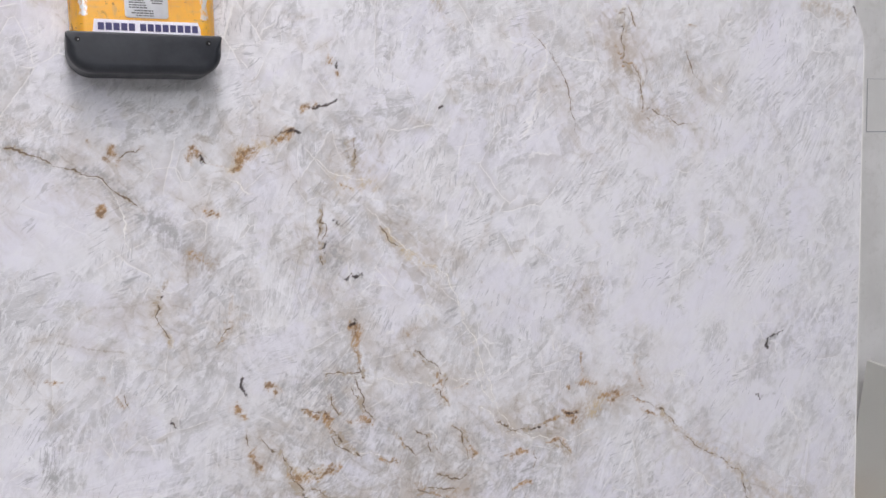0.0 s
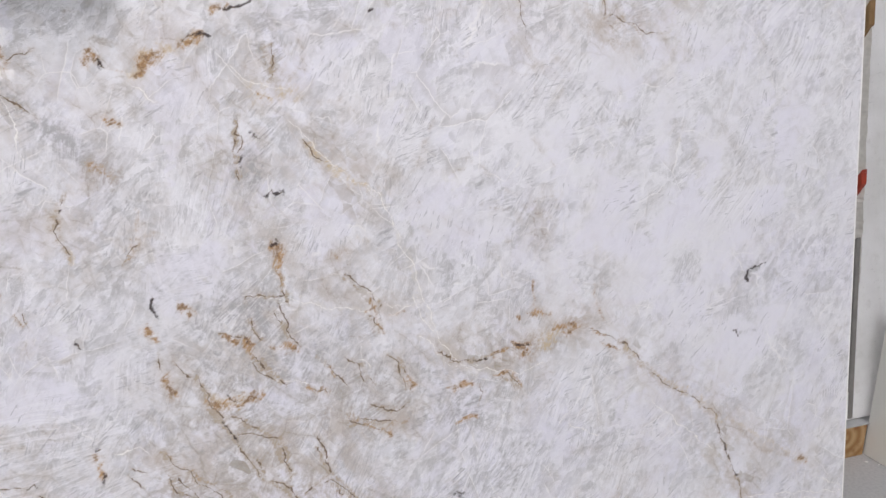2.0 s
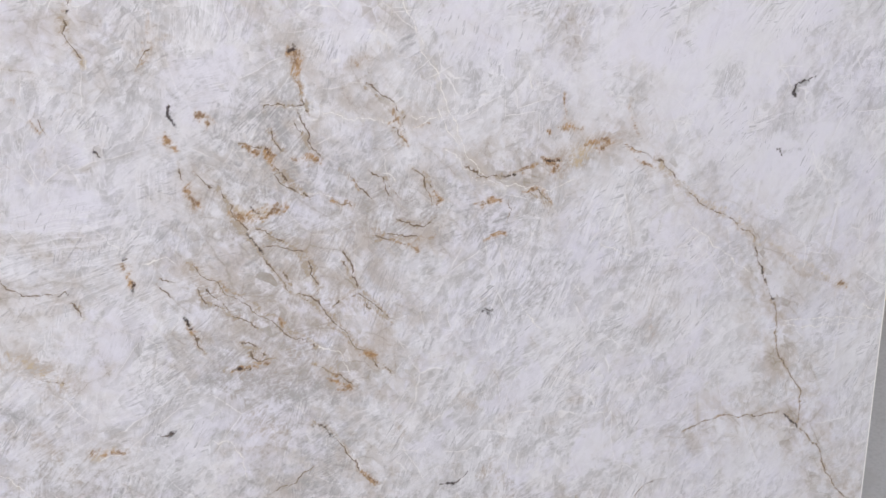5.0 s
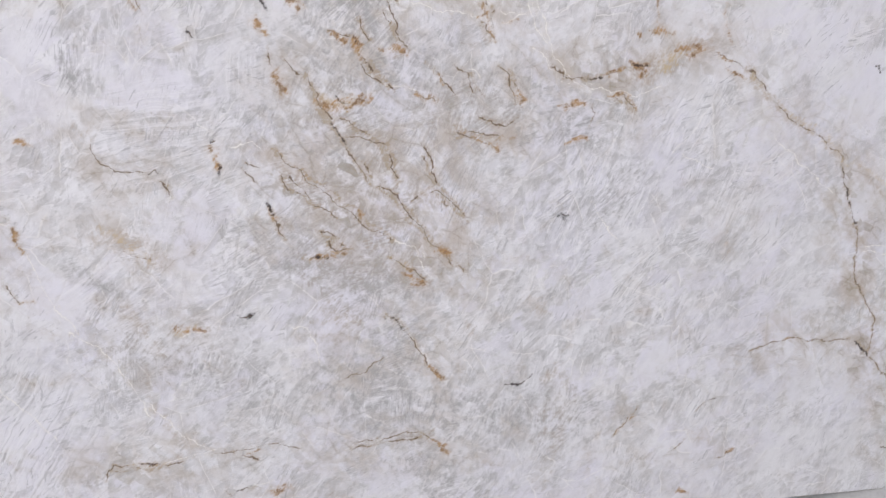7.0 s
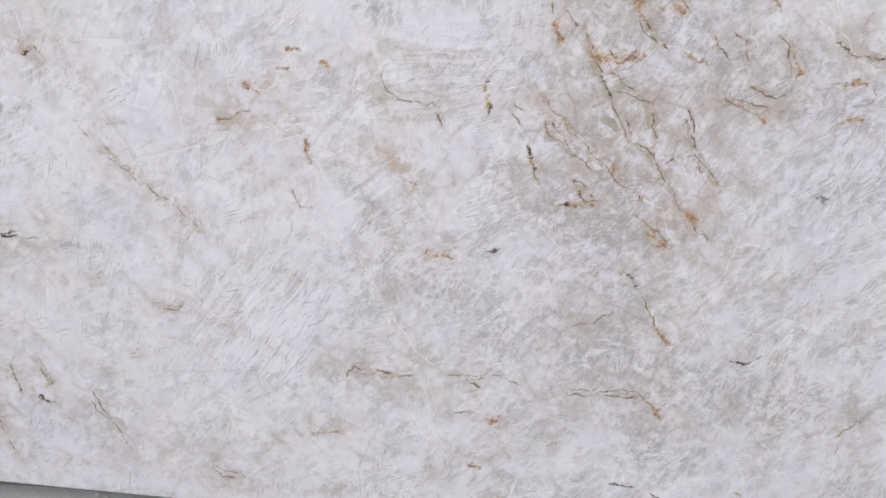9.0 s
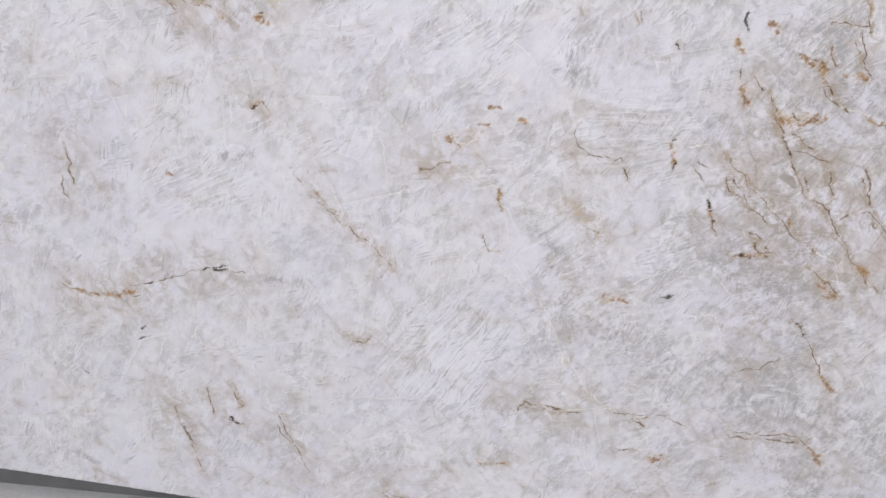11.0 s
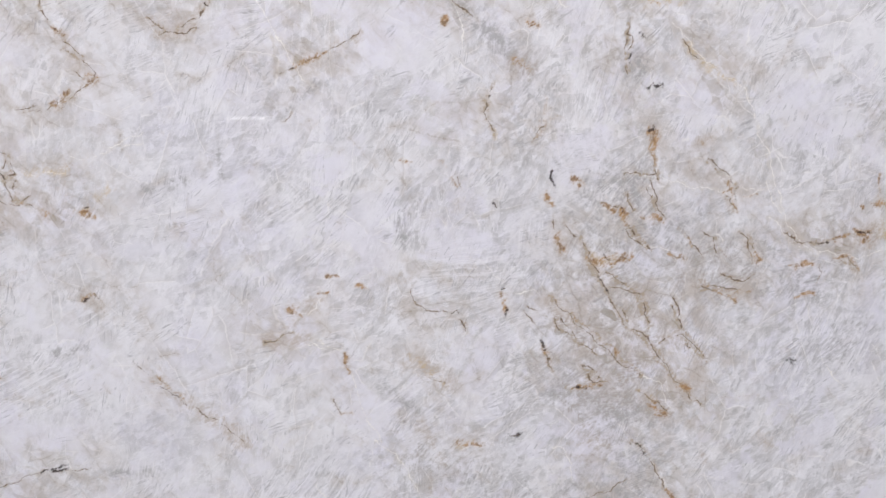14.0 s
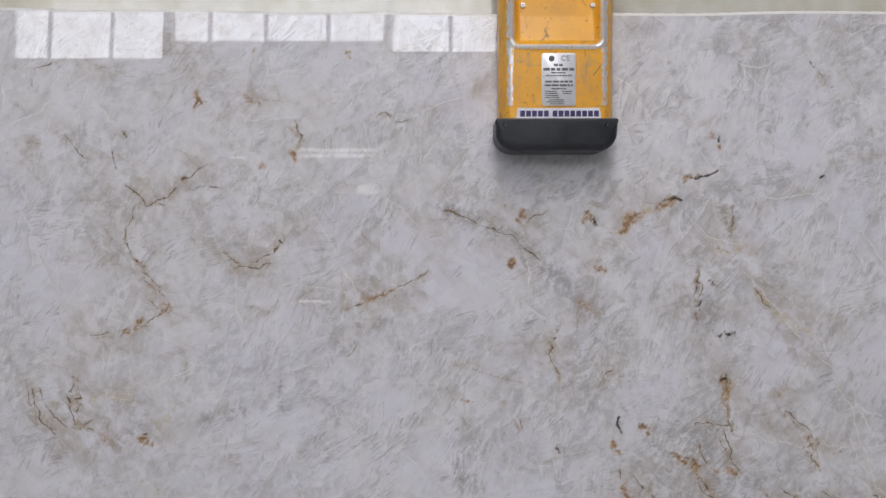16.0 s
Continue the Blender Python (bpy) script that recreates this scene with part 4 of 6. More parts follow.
trace("olive", 8, 0.3, (1073, 1784), (1088, 1739), (1118, 1716), (1141, 1711))
trace("olive", 5, 0.5, (26, 1393), (16, 1367), (12, 1340), (21, 1312), (29, 1297))
trace("olive", 3, 0.8, (210, 1061), (223, 1033), (237, 1010))
trace("olive", 2, 0.5, (327, 1208), (347, 1175), (356, 1133), (366, 1116))
trace("olive", 3, 0.4, (452, 1233), (490, 1203), (506, 1174))
trace("olive", 2.5, 1, (197, 1084), (211, 1055), (222, 1035), (236, 1000), (248, 979), (259, 953), (280, 920), (296, 892))
trace("olive", 2.5, 0.8, (296, 892), (325, 883), (343, 865), (360, 831), (379, 806), (402, 770), (427, 749), (436, 725))
trace("olive", 2, 0.8, (238, 1014), (260, 1004), (273, 997))
trace("olive", 2.5, 0.7, (326, 954), (329, 929), (341, 896))
trace("olive", 3, 0.5, (258, 982), (294, 973), (322, 960))
trace("olive", 3, 0.6, (138, 971), (161, 941), (185, 918), (210, 889), (245, 859), (266, 834), (284, 816), (317, 794))
trace("olive", 2, 0.7, (393, 868), (409, 871), (443, 840), (452, 827))
trace("olive", 2, 0.5, (390, 961), (402, 919), (409, 876))
trace("olive", 2, 0.6, (126, 851), (132, 830), (140, 813))
trace("olive", 1.5, 0.5, (344, 1152), (364, 1118))
trace("olive", 1.5, 0.5, (288, 1098), (304, 1077), (322, 1066))
trace("olive", 3, 0.4, (441, 980), (480, 955))
trace("olive", 2, 0.7, (309, 645), (323, 624))
trace("olive", 2, 0.5, (341, 609), (371, 555), (390, 520))
trace("olive", 3, 0.7, (369, 371), (391, 352))
trace("olive", 6, 0.4, (236, 372), (280, 374))
trace("olive", 3, 0.4, (-123, 816), (-83, 799))
trace("olive", 2.5, 0.9, (1235, 844), (1250, 794), (1273, 741), (1301, 686), (1301, 635), (1316, 579), (1351, 532), (1380, 485), (1388, 434), (1381, 399))
trace("olive", 2.5, 0.8, (1350, 431), (1386, 391), (1442, 328), (1476, 259), (1520, 187), (1549, 164))
trace("olive", 2, 0.6, (1082, 446), (1137, 460), (1179, 465), (1253, 446), (1327, 439))
trace("olive", 2, 0.5, (967, 316), (1000, 337))
trace("olive", 2, 0.5, (1031, 182), (1074, 194))
trace("olive", 2, 0.5, (781, 289), (813, 324), (819, 337))
trace("olive", 2.5, 0.4, (1463, 137), (1516, 110), (1563, 128))
trace("olive", 2, 0.7, (-280, 875), (-272, 831))
trace("olive", 6, 0.5, (-581, 523), (-554, 518), (-536, 531))
trace("olive", 3, 0.5, (-851, 373), (-837, 346))
trace("olive", 2, 0.4, (-756, 295), (-727, 247))
trace("olive", 3, 0.6, (-222, 377), (-204, 405), (-176, 400))
trace("olive", 5, 0.6, (-515, 134), (-492, 113), (-462, 114))
trace("olive", 2, 0.6, (302, 641), (336, 619))
trace("olive", 2, 0.6, (342, 619), (370, 560), (392, 511), (412, 487))
trace("olive", 3, 0.5, (212, 515), (265, 530), (306, 557))
trace("olive", 2, 0.6, (225, 357), (292, 370), (336, 379), (376, 368))
trace("olive", 3, 0.7, (-1214, 607), (-1155, 581))
trace("olive", 1.5, 0.5, (-1014, 625), (-950, 646), (-887, 667))
trace("olive", 4, 0.5, (-1165, 922), (-1163, 873), (-1158, 835))
trace("olive", 3, 0.6, (-1185, 860), (-1185, 816), (-1174, 810))
trace("olive", 2, 0.5, (-949, 1279), (-941, 1246), (-927, 1219), (-903, 1186))
trace("olive", 2, 0.5, (-871, 1290), (-879, 1263))
trace("olive", 1.5, 0.5, (-838, 1220), (-856, 1209))
trace("olive", 3, 0.5, (-637, 1829), (-643, 1787))
trace("olive", 3, 0.6, (-461, 1772), (-445, 1746), (-456, 1725))
trace("olive", 4, 0.4, (-315, 1782), (-294, 1787), (-284, 1777))
trace("olive", 4, 0.4, (-274, 1772), (-253, 1775))
trace("olive", 6, 0.5, (-779, 1658), (-748, 1637), (-733, 1616), (-701, 1632), (-670, 1652))
trace("olive", 2.5, 0.7, (-738, 1626), (-759, 1611), (-769, 1580), (-775, 1554))
trace("olive", 4, 0.5, (-717, 1621), (-701, 1616))
trace("olive", 3, 0.5, (-701, 1632), (-675, 1658), (-617, 1694))
trace("olive", 3, 0.4, (-659, 1647), (-597, 1652))
trace("olive", 4, 0.5, (-882, 1746), (-856, 1715), (-836, 1699))
trace("olive", 3, 0.5, (-799, 1725), (-789, 1684))
trace("olive", 3, 0.4, (-938, 1865), (-896, 1881))
trace("olive", 2.5, 0.6, (-744, 1496), (-723, 1475), (-708, 1465))
trace("olive", 2, 0.5, (-729, 1444), (-713, 1428))
trace("olive", 3, 0.5, (-844, 1376), (-808, 1383))
trace("olive", 10, 0.5, (-577, 1501), (-546, 1501), (-504, 1508))
trace("olive", 4, 0.7, (-593, 1535), (-575, 1515), (-556, 1506))
trace("olive", 3, 0.4, (-274, 1462), (-212, 1495))
trace("olive", 4, 0.5, (-881, 1308), (-861, 1292))
trace("olive", 3, 0.5, (-935, 1214), (-919, 1208))
trace("olive", 10, 0.3, (488, 1890), (520, 1849))
trace("olive", 1.5, 0.7, (281, 1201), (286, 1207), (308, 1211), (321, 1204))
trace("olive", 1.5, 0.8, (334, 1262), (332, 1250), (338, 1241), (346, 1231))
trace("olive", 1.5, 0.7, (327, 1189), (332, 1171), (344, 1152), (351, 1133), (360, 1126))
trace("olive", 1.5, 0.7, (288, 1172), (295, 1152), (305, 1134))
trace("olive", 2, 0.7, (286, 1121), (298, 1101), (310, 1082), (318, 1071))
trace("olive", 1.5, 0.6, (142, 1134), (147, 1107))
trace("olive", 2, 0.5, (448, 1087), (466, 1071), (474, 1036))
trace("olive", 2.5, 1, (204, 1071), (211, 1052), (219, 1032), (233, 1010), (244, 989), (254, 968))
trace("olive", 1.5, 0.8, (232, 1021), (251, 1007), (269, 1003))
trace("olive", 2, 0.8, (317, 958), (320, 940), (328, 924), (336, 902), (338, 895))
trace("olive", 1.5, 0.7, (281, 937), (294, 918), (298, 892), (305, 881))
trace("olive", 2, 0.7, (133, 971), (149, 957), (165, 941), (177, 924))
trace("olive", 2, 0.6, (144, 929), (148, 913), (155, 894))
trace("olive", 1.5, 0.6, (178, 894), (194, 876))
trace("olive", 1.5, 0.5, (224, 892), (230, 883))
trace("olive", 1.8, 0.8, (383, 870), (399, 875), (413, 860), (427, 840), (448, 837), (462, 817))
trace("olive", 1.5, 0.7, (398, 907), (406, 882), (404, 872))
trace("olive", 1.5, 0.5, (362, 857), (383, 867))
trace("olive", 2, 0.9, (350, 855), (361, 836), (379, 812), (398, 787), (405, 771))
trace("olive", 3, 0.9, (409, 768), (427, 757), (433, 740))
trace("olive", 1.8, 0.7, (263, 851), (276, 833), (289, 815), (303, 802))
trace("olive", 1.5, 0.6, (197, 822), (216, 813), (228, 798))
trace("olive", 1.5, 0.6, (491, 1158), (500, 1145), (514, 1128))
trace("olive", 1.2, 0.9, (639, 1054), (665, 1051), (686, 1051), (708, 1051))
trace("olive", 1.5, 0.6, (522, 1085), (541, 1058), (545, 1038), (554, 1017))
trace("olive", 1.5, 0.8, (752, 1014), (763, 1000), (777, 983))
trace("olive", 1.5, 0.5, (694, 1002), (703, 986), (692, 966))
trace("olive", 2, 0.5, (-142, 1009), (-140, 986), (-135, 967), (-112, 958), (-89, 949), (-64, 948))
trace("olive", 1.5, 0.6, (-55, 933), (-40, 921), (-31, 900))
trace("olive", 1.5, 0.5, (87, 956), (111, 938))
trace("olive", 1.5, 0.5, (85, 942), (103, 915))
trace("olive", 1, 0.5, (-33, 1588), (-8, 1598), (5, 1608))
trace("olive", 3, 0.8, (155, 1590), (148, 1572), (154, 1567))
trace("olive", 2, 0.8, (170, 1603), (183, 1594))
trace("olive", 2.5, 0.6, (14, 1362), (12, 1340))
trace("olive", 1, 0.6, (100, 1283), (113, 1297), (127, 1314))
trace("olive", 1.5, 0.8, (346, 1615), (348, 1599), (348, 1562))
trace("olive", 1.5, 0.8, (938, 1749), (952, 1736), (961, 1714))
trace("olive", 1.5, 0.7, (928, 1867), (939, 1846), (946, 1830))
trace("olive", 1.5, 0.6, (909, 1855), (922, 1862))
trace("olive", 1.5, 0.6, (1001, 1664), (1037, 1633))
trace("olive", 2.5, 0.8, (-989, 320), (-982, 278), (-969, 252), (-959, 229))
trace("olive", 2, 0.6, (-913, 376), (-906, 341), (-898, 306))
trace("olive", 2, 0.6, (-848, 388), (-838, 361), (-831, 332))
trace("olive", 1.5, 0.5, (-752, 327), (-722, 257), (-682, 179))
trace("olive", 2, 0.8, (340, 1258), (344, 1210), (352, 1190))
trace("olive", 2, 0.7, (292, 1111), (318, 1078), (344, 1053))
trace("olive", 2, 0.6, (439, 985), (479, 971), (531, 960))
trace("olive", 2, 0.9, (325, 963), (333, 937), (339, 900))
trace("olive", 2.5, 0.9, (405, 911), (402, 885), (389, 869))
trace("olive", 2, 0.8, (404, 888), (423, 869), (447, 841))
trace("olive", 3, 0.8, (138, 963), (163, 943), (183, 919), (204, 891))
trace("olive", 1.5, 0.28, (993, 1052), (1039, 1001), (1093, 952), (1163, 912), (1235, 858))
trace("olive", 2, 0.8, (737, 1014), (760, 997), (779, 981))
trace("olive", 2.5, 1, (212, 1061), (217, 1028), (244, 982), (273, 929), (298, 890), (335, 864), (362, 818), (396, 775), (430, 742), (461, 708))
trace("olive", 2, 0.8, (256, 1005), (296, 981), (327, 942), (337, 890))
trace("olive", 2, 0.8, (385, 940), (403, 897), (407, 876), (445, 828), (465, 809))
trace("olive", 2, 0.9, (407, 881), (371, 865))
trace("olive", 2.5, 0.9, (138, 970), (170, 937), (204, 907), (247, 866), (283, 829), (330, 785))
trace("olive", 2, 0.7, (142, 930), (152, 899), (191, 874), (235, 836))
trace("olive", 2.5, 0.9, (120, 868), (130, 836), (141, 808))
trace("olive", 4, 0.8, (170, 772), (189, 764), (209, 771))
trace("olive", 3, 0.8, (215, 792), (233, 778), (253, 780))
trace("olive", 2, 0.8, (204, 815), (226, 795), (249, 781))
trace("olive", 3, 0.8, (317, 754), (366, 724), (386, 698))
trace("olive", 3, 0.9, (308, 642), (338, 619))
trace("olive", 2, 0.7, (433, 980), (492, 964), (544, 953))
trace("olive", 2, 0.7, (-743, 1480), (-722, 1463))
trace("olive", 2.5, 0.9, (-791, 1374), (-767, 1383), (-740, 1406))
trace("olive", 2, 0.5, (-847, 1380), (-816, 1386))
trace("olive", 2, 0.9, (-361, 1427), (-319, 1443), (-276, 1461))
trace("olive", 2, 0.7, (-884, 1264), (-865, 1211), (-820, 1190))
trace("olive", 1.5, 0.6, (-368, 1337), (-350, 1351))
trace("olive", 3, 0.8, (-773, 1019), (-745, 1024), (-732, 1009))
trace("olive", 2, 0.9, (-438, 905), (-378, 925))
trace("olive", 2, 0.7, (-312, 783), (-295, 748))
trace("olive", 2, 0.6, (-650, 851), (-631, 825), (-603, 808))
trace("olive", 3, 0.20, (-590, 786), (-549, 751), (-521, 731), (-494, 696))
trace("olive", 3, 0.5, (-189, 1608), (-141, 1594), (-90, 1567), (-59, 1560), (-23, 1527), (4, 1506))
trace("olive", 3, 0.7, (16, 1373), (11, 1343), (25, 1299))
trace("olive", 5, 0.7, (344, 1613), (349, 1562))
trace("olive", 2.5, 0.9, (285, 1492), (280, 1447), (288, 1407))
trace("olive", 2, 0.9, (340, 1272), (331, 1253), (349, 1233))
trace("pale", 2, 0.8, (273, 1583), (301, 1563), (326, 1551), (377, 1537))
trace("pale", 2, 0.9, (370, 1498), (410, 1451), (436, 1422), (468, 1392), (518, 1372), (528, 1340), (556, 1285))
trace("pale", 2, 0.9, (550, 1275), (578, 1229), (594, 1173), (617, 1104), (640, 1062), (677, 1034))
trace("pale", 3, 0.7, (571, 1187), (587, 1142), (616, 1093), (634, 1069))
trace("pale", 5, 0.8, (646, 1044), (690, 1032), (741, 1023), (781, 1013), (828, 1027))
trace("pale", 1.5, 0.6, (1126, 1722), (1172, 1700))
trace("pale", 2, 0.6, (-44, 1547), (-26, 1503), (-24, 1441))
trace("pale", 1.5, 0.6, (281, 1212), (358, 1199), (411, 1181), (466, 1169))
trace("pale", 1.5, 0.6, (-234, 683), (-190, 647), (-163, 602), (-144, 558), (-130, 509), (-120, 488))
trace("pale", 1.5, 0.7, (128, 646), (161, 634), (181, 595), (182, 559))
trace("pale", 4, 0.7, (1456, 287), (1499, 215), (1540, 166))
trace("pale", 1.5, 0.5, (1313, 652), (1373, 636), (1447, 631), (1525, 619))
trace("pale", 3, 0.7, (-346, 958), (-320, 988), (-316, 974))
trace("pale", 1.5, 0.6, (-441, 904), (-379, 923))
trace("pale", 1.5, 0.6, (-381, 890), (-340, 900), (-311, 883))
trace("pale", 1.5, 0.7, (-119, 393), (-16, 408))
trace("pale", 1.5, 0.6, (-54, 651), (-12, 651))
trace("pale", 1.5, 0.6, (-813, 1261), (-763, 1261))
trace("pale", 1.2, 0.6, (-723, 1283), (-678, 1302), (-645, 1322), (-612, 1329))
trace("pale", 1.5, 0.5, (-441, 1621), (-410, 1579), (-384, 1527), (-363, 1485), (-337, 1438), (-316, 1401))
trace("pale", 1.2, 0.5, (-756, 1287), (-715, 1286), (-673, 1307), (-652, 1323))
trace("pale", 1.5, 0.9, (282, 1212), (317, 1210), (334, 1197), (370, 1192), (398, 1190), (415, 1178), (439, 1171), (462, 1172), (491, 1165))
trace("pale", 1.5, 0.6, (462, 1081), (481, 1074), (491, 1063))
trace("pale", 1.2, 0.7, (313, 804), (336, 783), (366, 770), (374, 746), (383, 723), (402, 702))
trace("pale", 1.2, 0.7, (483, 1198), (507, 1187), (516, 1179))
trace("pale", 1.2, 0.7, (529, 1153), (560, 1162), (580, 1170))
trace("pale", 1.5, 0.9, (575, 1193), (590, 1164), (599, 1140), (607, 1115), (613, 1100), (629, 1079), (649, 1062), (660, 1049))
trace("pale", 1.5, 0.9, (583, 1113), (603, 1091), (618, 1070), (639, 1059))
trace("pale", 3, 0.8, (639, 1059), (665, 1036), (681, 1024), (703, 1032), (719, 1020), (746, 1017))
trace("pale", 1, 0.5, (64, 978), (104, 987), (115, 967))
trace("pale", 1.5, 0.7, (31, 1288), (38, 1301))
trace("pale", 1.5, 1, (297, 1563), (311, 1553), (321, 1548))
trace("pale", 1.2, 0.9, (1133, 1725), (1156, 1719), (1172, 1708))
trace("pale", 1.5, 0.7, (736, 1232), (744, 1200))
trace("pale", 2, 0.8, (1504, 674), (1592, 630))
trace("pale", 2, 0.9, (-389, 1516), (-358, 1474), (-337, 1433), (-308, 1397))
trace("pale", 1.5, 0.8, (-719, 1282), (-676, 1301), (-627, 1306))
trace("pale", 1.5, 0.8, (-835, 1258), (-769, 1261))
trace("pale", 2, 0.8, (-380, 893), (-335, 906), (-284, 879))
trace("pale", 1.5, 0.7, (-271, 833), (-259, 787), (-243, 728), (-196, 648), (-144, 566))
trace("pale", 1.2, 0.6, (-90, 1565), (-59, 1558), (-23, 1524))
trace("pale", 3, 0.6, (29, 1311), (35, 1292))
trace("pale", 2, 0.8, (462, 1392), (501, 1379))
trace("pale", 1.5, 0.7, (138, 1554), (171, 1529))
trace("warm", 20, 0.7, (1413, 1898), (1500, 1884), (1536, 1867))
trace("warm", 15, 0.4, (303, 381), (391, 359))
trace("warm", 25, 0.5, (-151, 841), (-104, 823), (-65, 801))
trace("warm", 25, 0.5, (598, 625), (620, 609))
trace("warm", 25, 0.4, (654, 443), (678, 397), (615, 316))
trace("warm", 18, 0.5, (-767, 1023), (-749, 1014))
trace("warm", 18, 0.5, (-355, 973), (-321, 974))
trace("warm", 20, 0.5, (-420, 910), (-350, 907))
trace("warm", 16, 0.5, (-575, 529), (-543, 512))
trace("warm", 15, 0.4, (-899, 302), (-853, 359), (-860, 386))
trace("warm", 25, 0.6, (-484, 136), (-476, 91), (-449, 123))
trace("warm", 30, 0.6, (201, 648), (244, 638))
trace("warm", 14, 0.5, (467, 595), (475, 577))
trace("warm", 20, 0.5, (645, 460), (666, 435))
trace("warm", 25, 0.4, (616, 380), (676, 356), (624, 199))
trace("warm", 20, 0.45, (593, 630), (617, 613))
trace("warm", 15, 0.5, (-552, 743), (-522, 733))
trace("warm", 18, 0.4, (-765, 1014), (-751, 1009))
trace("warm", 8, 0.5, (328, 1176), (355, 1128))
trace("warm", 8, 0.5, (291, 1170), (310, 1132))
trace("warm", 8, 0.5, (340, 1116), (363, 1109))
trace("warm", 8, 0.5, (162, 1123), (169, 1109), (187, 1116))
trace("warm", 10, 0.7, (219, 1044), (236, 1036), (254, 1038))
trace("warm", 12, 0.6, (258, 982), (285, 976), (314, 980))
trace("warm", 10, 0.5, (276, 936), (293, 908))
trace("warm", 9, 0.6, (149, 923), (165, 906), (182, 893))
trace("warm", 8, 0.7, (402, 770), (417, 756))
trace("warm", 5, 0.7, (126, 851), (137, 815))
trace("warm", 14, 0.8, (218, 789), (236, 781), (256, 781))
trace("warm", 12, 0.7, (323, 750), (343, 741), (362, 726))
trace("warm", 12, 0.8, (340, 708), (371, 696))
trace("warm", 8, 0.5, (494, 1139), (504, 1124))
trace("warm", 8, 0.4, (629, 1084), (649, 1057), (670, 1040))
trace("warm", 10, 0.8, (784, 1060), (802, 1037), (812, 1052))
trace("warm", 10, 0.5, (-158, 1029), (-144, 1019))
trace("warm", 6, 0.7, (40, 977), (47, 952))
trace("warm", 6, 0.6, (-72, 1612), (-64, 1603))
trace("warm", 7, 0.6, (-41, 1590), (-35, 1581))
trace("warm", 7, 0.7, (85, 1600), (90, 1589))
trace("warm", 12, 0.8, (161, 1602), (183, 1601), (174, 1590))
trace("warm", 5, 0.8, (231, 1623), (238, 1623))
trace("warm", 5, 0.7, (103, 1501), (110, 1494))
trace("warm", 6, 0.6, (19, 1389), (15, 1358))
trace("warm", 9, 0.6, (21, 1312), (31, 1297))
trace("warm", 6, 0.5, (124, 1333), (133, 1328))
trace("warm", 4, 0.9, (342, 1610), (348, 1596))
trace("warm", 14, 0.7, (877, 1789), (891, 1768), (897, 1752))
trace("warm", 6, 0.5, (956, 1714), (958, 1681))
trace("warm", 5, 0.6, (918, 1790), (920, 1788))
trace("warm", 6, 0.6, (1110, 1865), (1103, 1856))
trace("warm", 9, 0.6, (979, 1658), (994, 1647), (1008, 1641))
trace("warm", 10, 0.5, (1081, 1750), (1103, 1728), (1118, 1699))
trace("warm", 55, 0.41, (213, 1042), (288, 947), (336, 816))
trace("warm", 40, 0.42, (183, 765), (269, 740), (359, 708))
trace("warm", 35, 0.38, (139, 955), (206, 887), (275, 804))
trace("warm", 14, 0.8, (-952, 211), (-946, 182))
trace("warm", 10, 0.8, (-848, 388), (-838, 361), (-831, 332))
trace("warm", 18, 0.8, (154, 939), (186, 904))
trace("warm", 40, 0.42, (273, 967), (326, 907), (382, 856))
trace("warm", 22, 0.9, (784, 1057), (814, 1069), (862, 1085), (911, 1094))
trace("warm", 8, 0.9, (993, 1052), (1039, 1001), (1093, 952), (1163, 912), (1235, 858))
trace("warm", 6, 0.8, (1265, 841), (1342, 771), (1469, 716))
trace("warm", 14, 0.6, (142, 930), (152, 899), (191, 874), (235, 836))
trace("warm", 14, 0.7, (317, 754), (366, 724), (386, 698))
trace("warm", 20, 0.5, (433, 980), (492, 964), (544, 953))
trace("warm", 10, 0.7, (-319, 1443), (-276, 1461), (-212, 1490))
trace("warm", 20, 0.7, (-765, 1019), (-730, 1003))
trace("warm", 16, 0.8, (-411, 908), (-355, 910))
trace("warm", 16, 0.8, (-590, 786), (-549, 751), (-521, 731), (-494, 696))
trace("warm", 18, 0.9, (-147, 861), (-88, 800))
trace("warm", 16, 0.6, (-138, 720), (-93, 623))
trace("warm", 18, 0.7, (71, 1435), (97, 1419))
trace("warm", 8, 0.7, (102, 1283), (128, 1315))

# finer veins between them
trace("olive", 2, 0.42, (-659, 1663), (-691, 1642), (-727, 1626), (-753, 1611), (-769, 1580), (-773, 1548), (-754, 1517), (-734, 1486), (-721, 1463))
trace("olive", 2, 0.42, (-721, 1463), (-692, 1438), (-703, 1421), (-745, 1394), (-761, 1381), (-797, 1376), (-839, 1379))
trace("olive", 2, 0.42, (-593, 1538), (-577, 1517), (-546, 1506), (-504, 1527), (-483, 1553))
trace("olive", 2, 0.42, (-461, 1756), (-446, 1735), (-461, 1715))
trace("olive", 2, 0.42, (-637, 1824), (-635, 1808), (-642, 1796))
trace("olive", 2, 0.42, (-362, 1906), (-365, 1886))
trace("olive", 2, 0.42, (-554, 1818), (-523, 1801))
trace("olive", 2, 0.42, (-934, 1277), (-919, 1235), (-872, 1198))
trace("olive", 2, 0.42, (-871, 1303), (-859, 1266), (-877, 1253))
trace("olive", 2, 0.42, (343, 1609), (337, 1576))
trace("olive", 2, 0.42, (-778, 1756), (-761, 1740))
trace("olive", 2, 0.42, (-959, 1291), (-954, 1249), (-916, 1210), (-889, 1172))
trace("olive", 2, 0.42, (-873, 1300), (-862, 1263), (-862, 1215), (-827, 1192))
trace("olive", 2, 0.42, (-740, 1404), (-769, 1382), (-833, 1370))
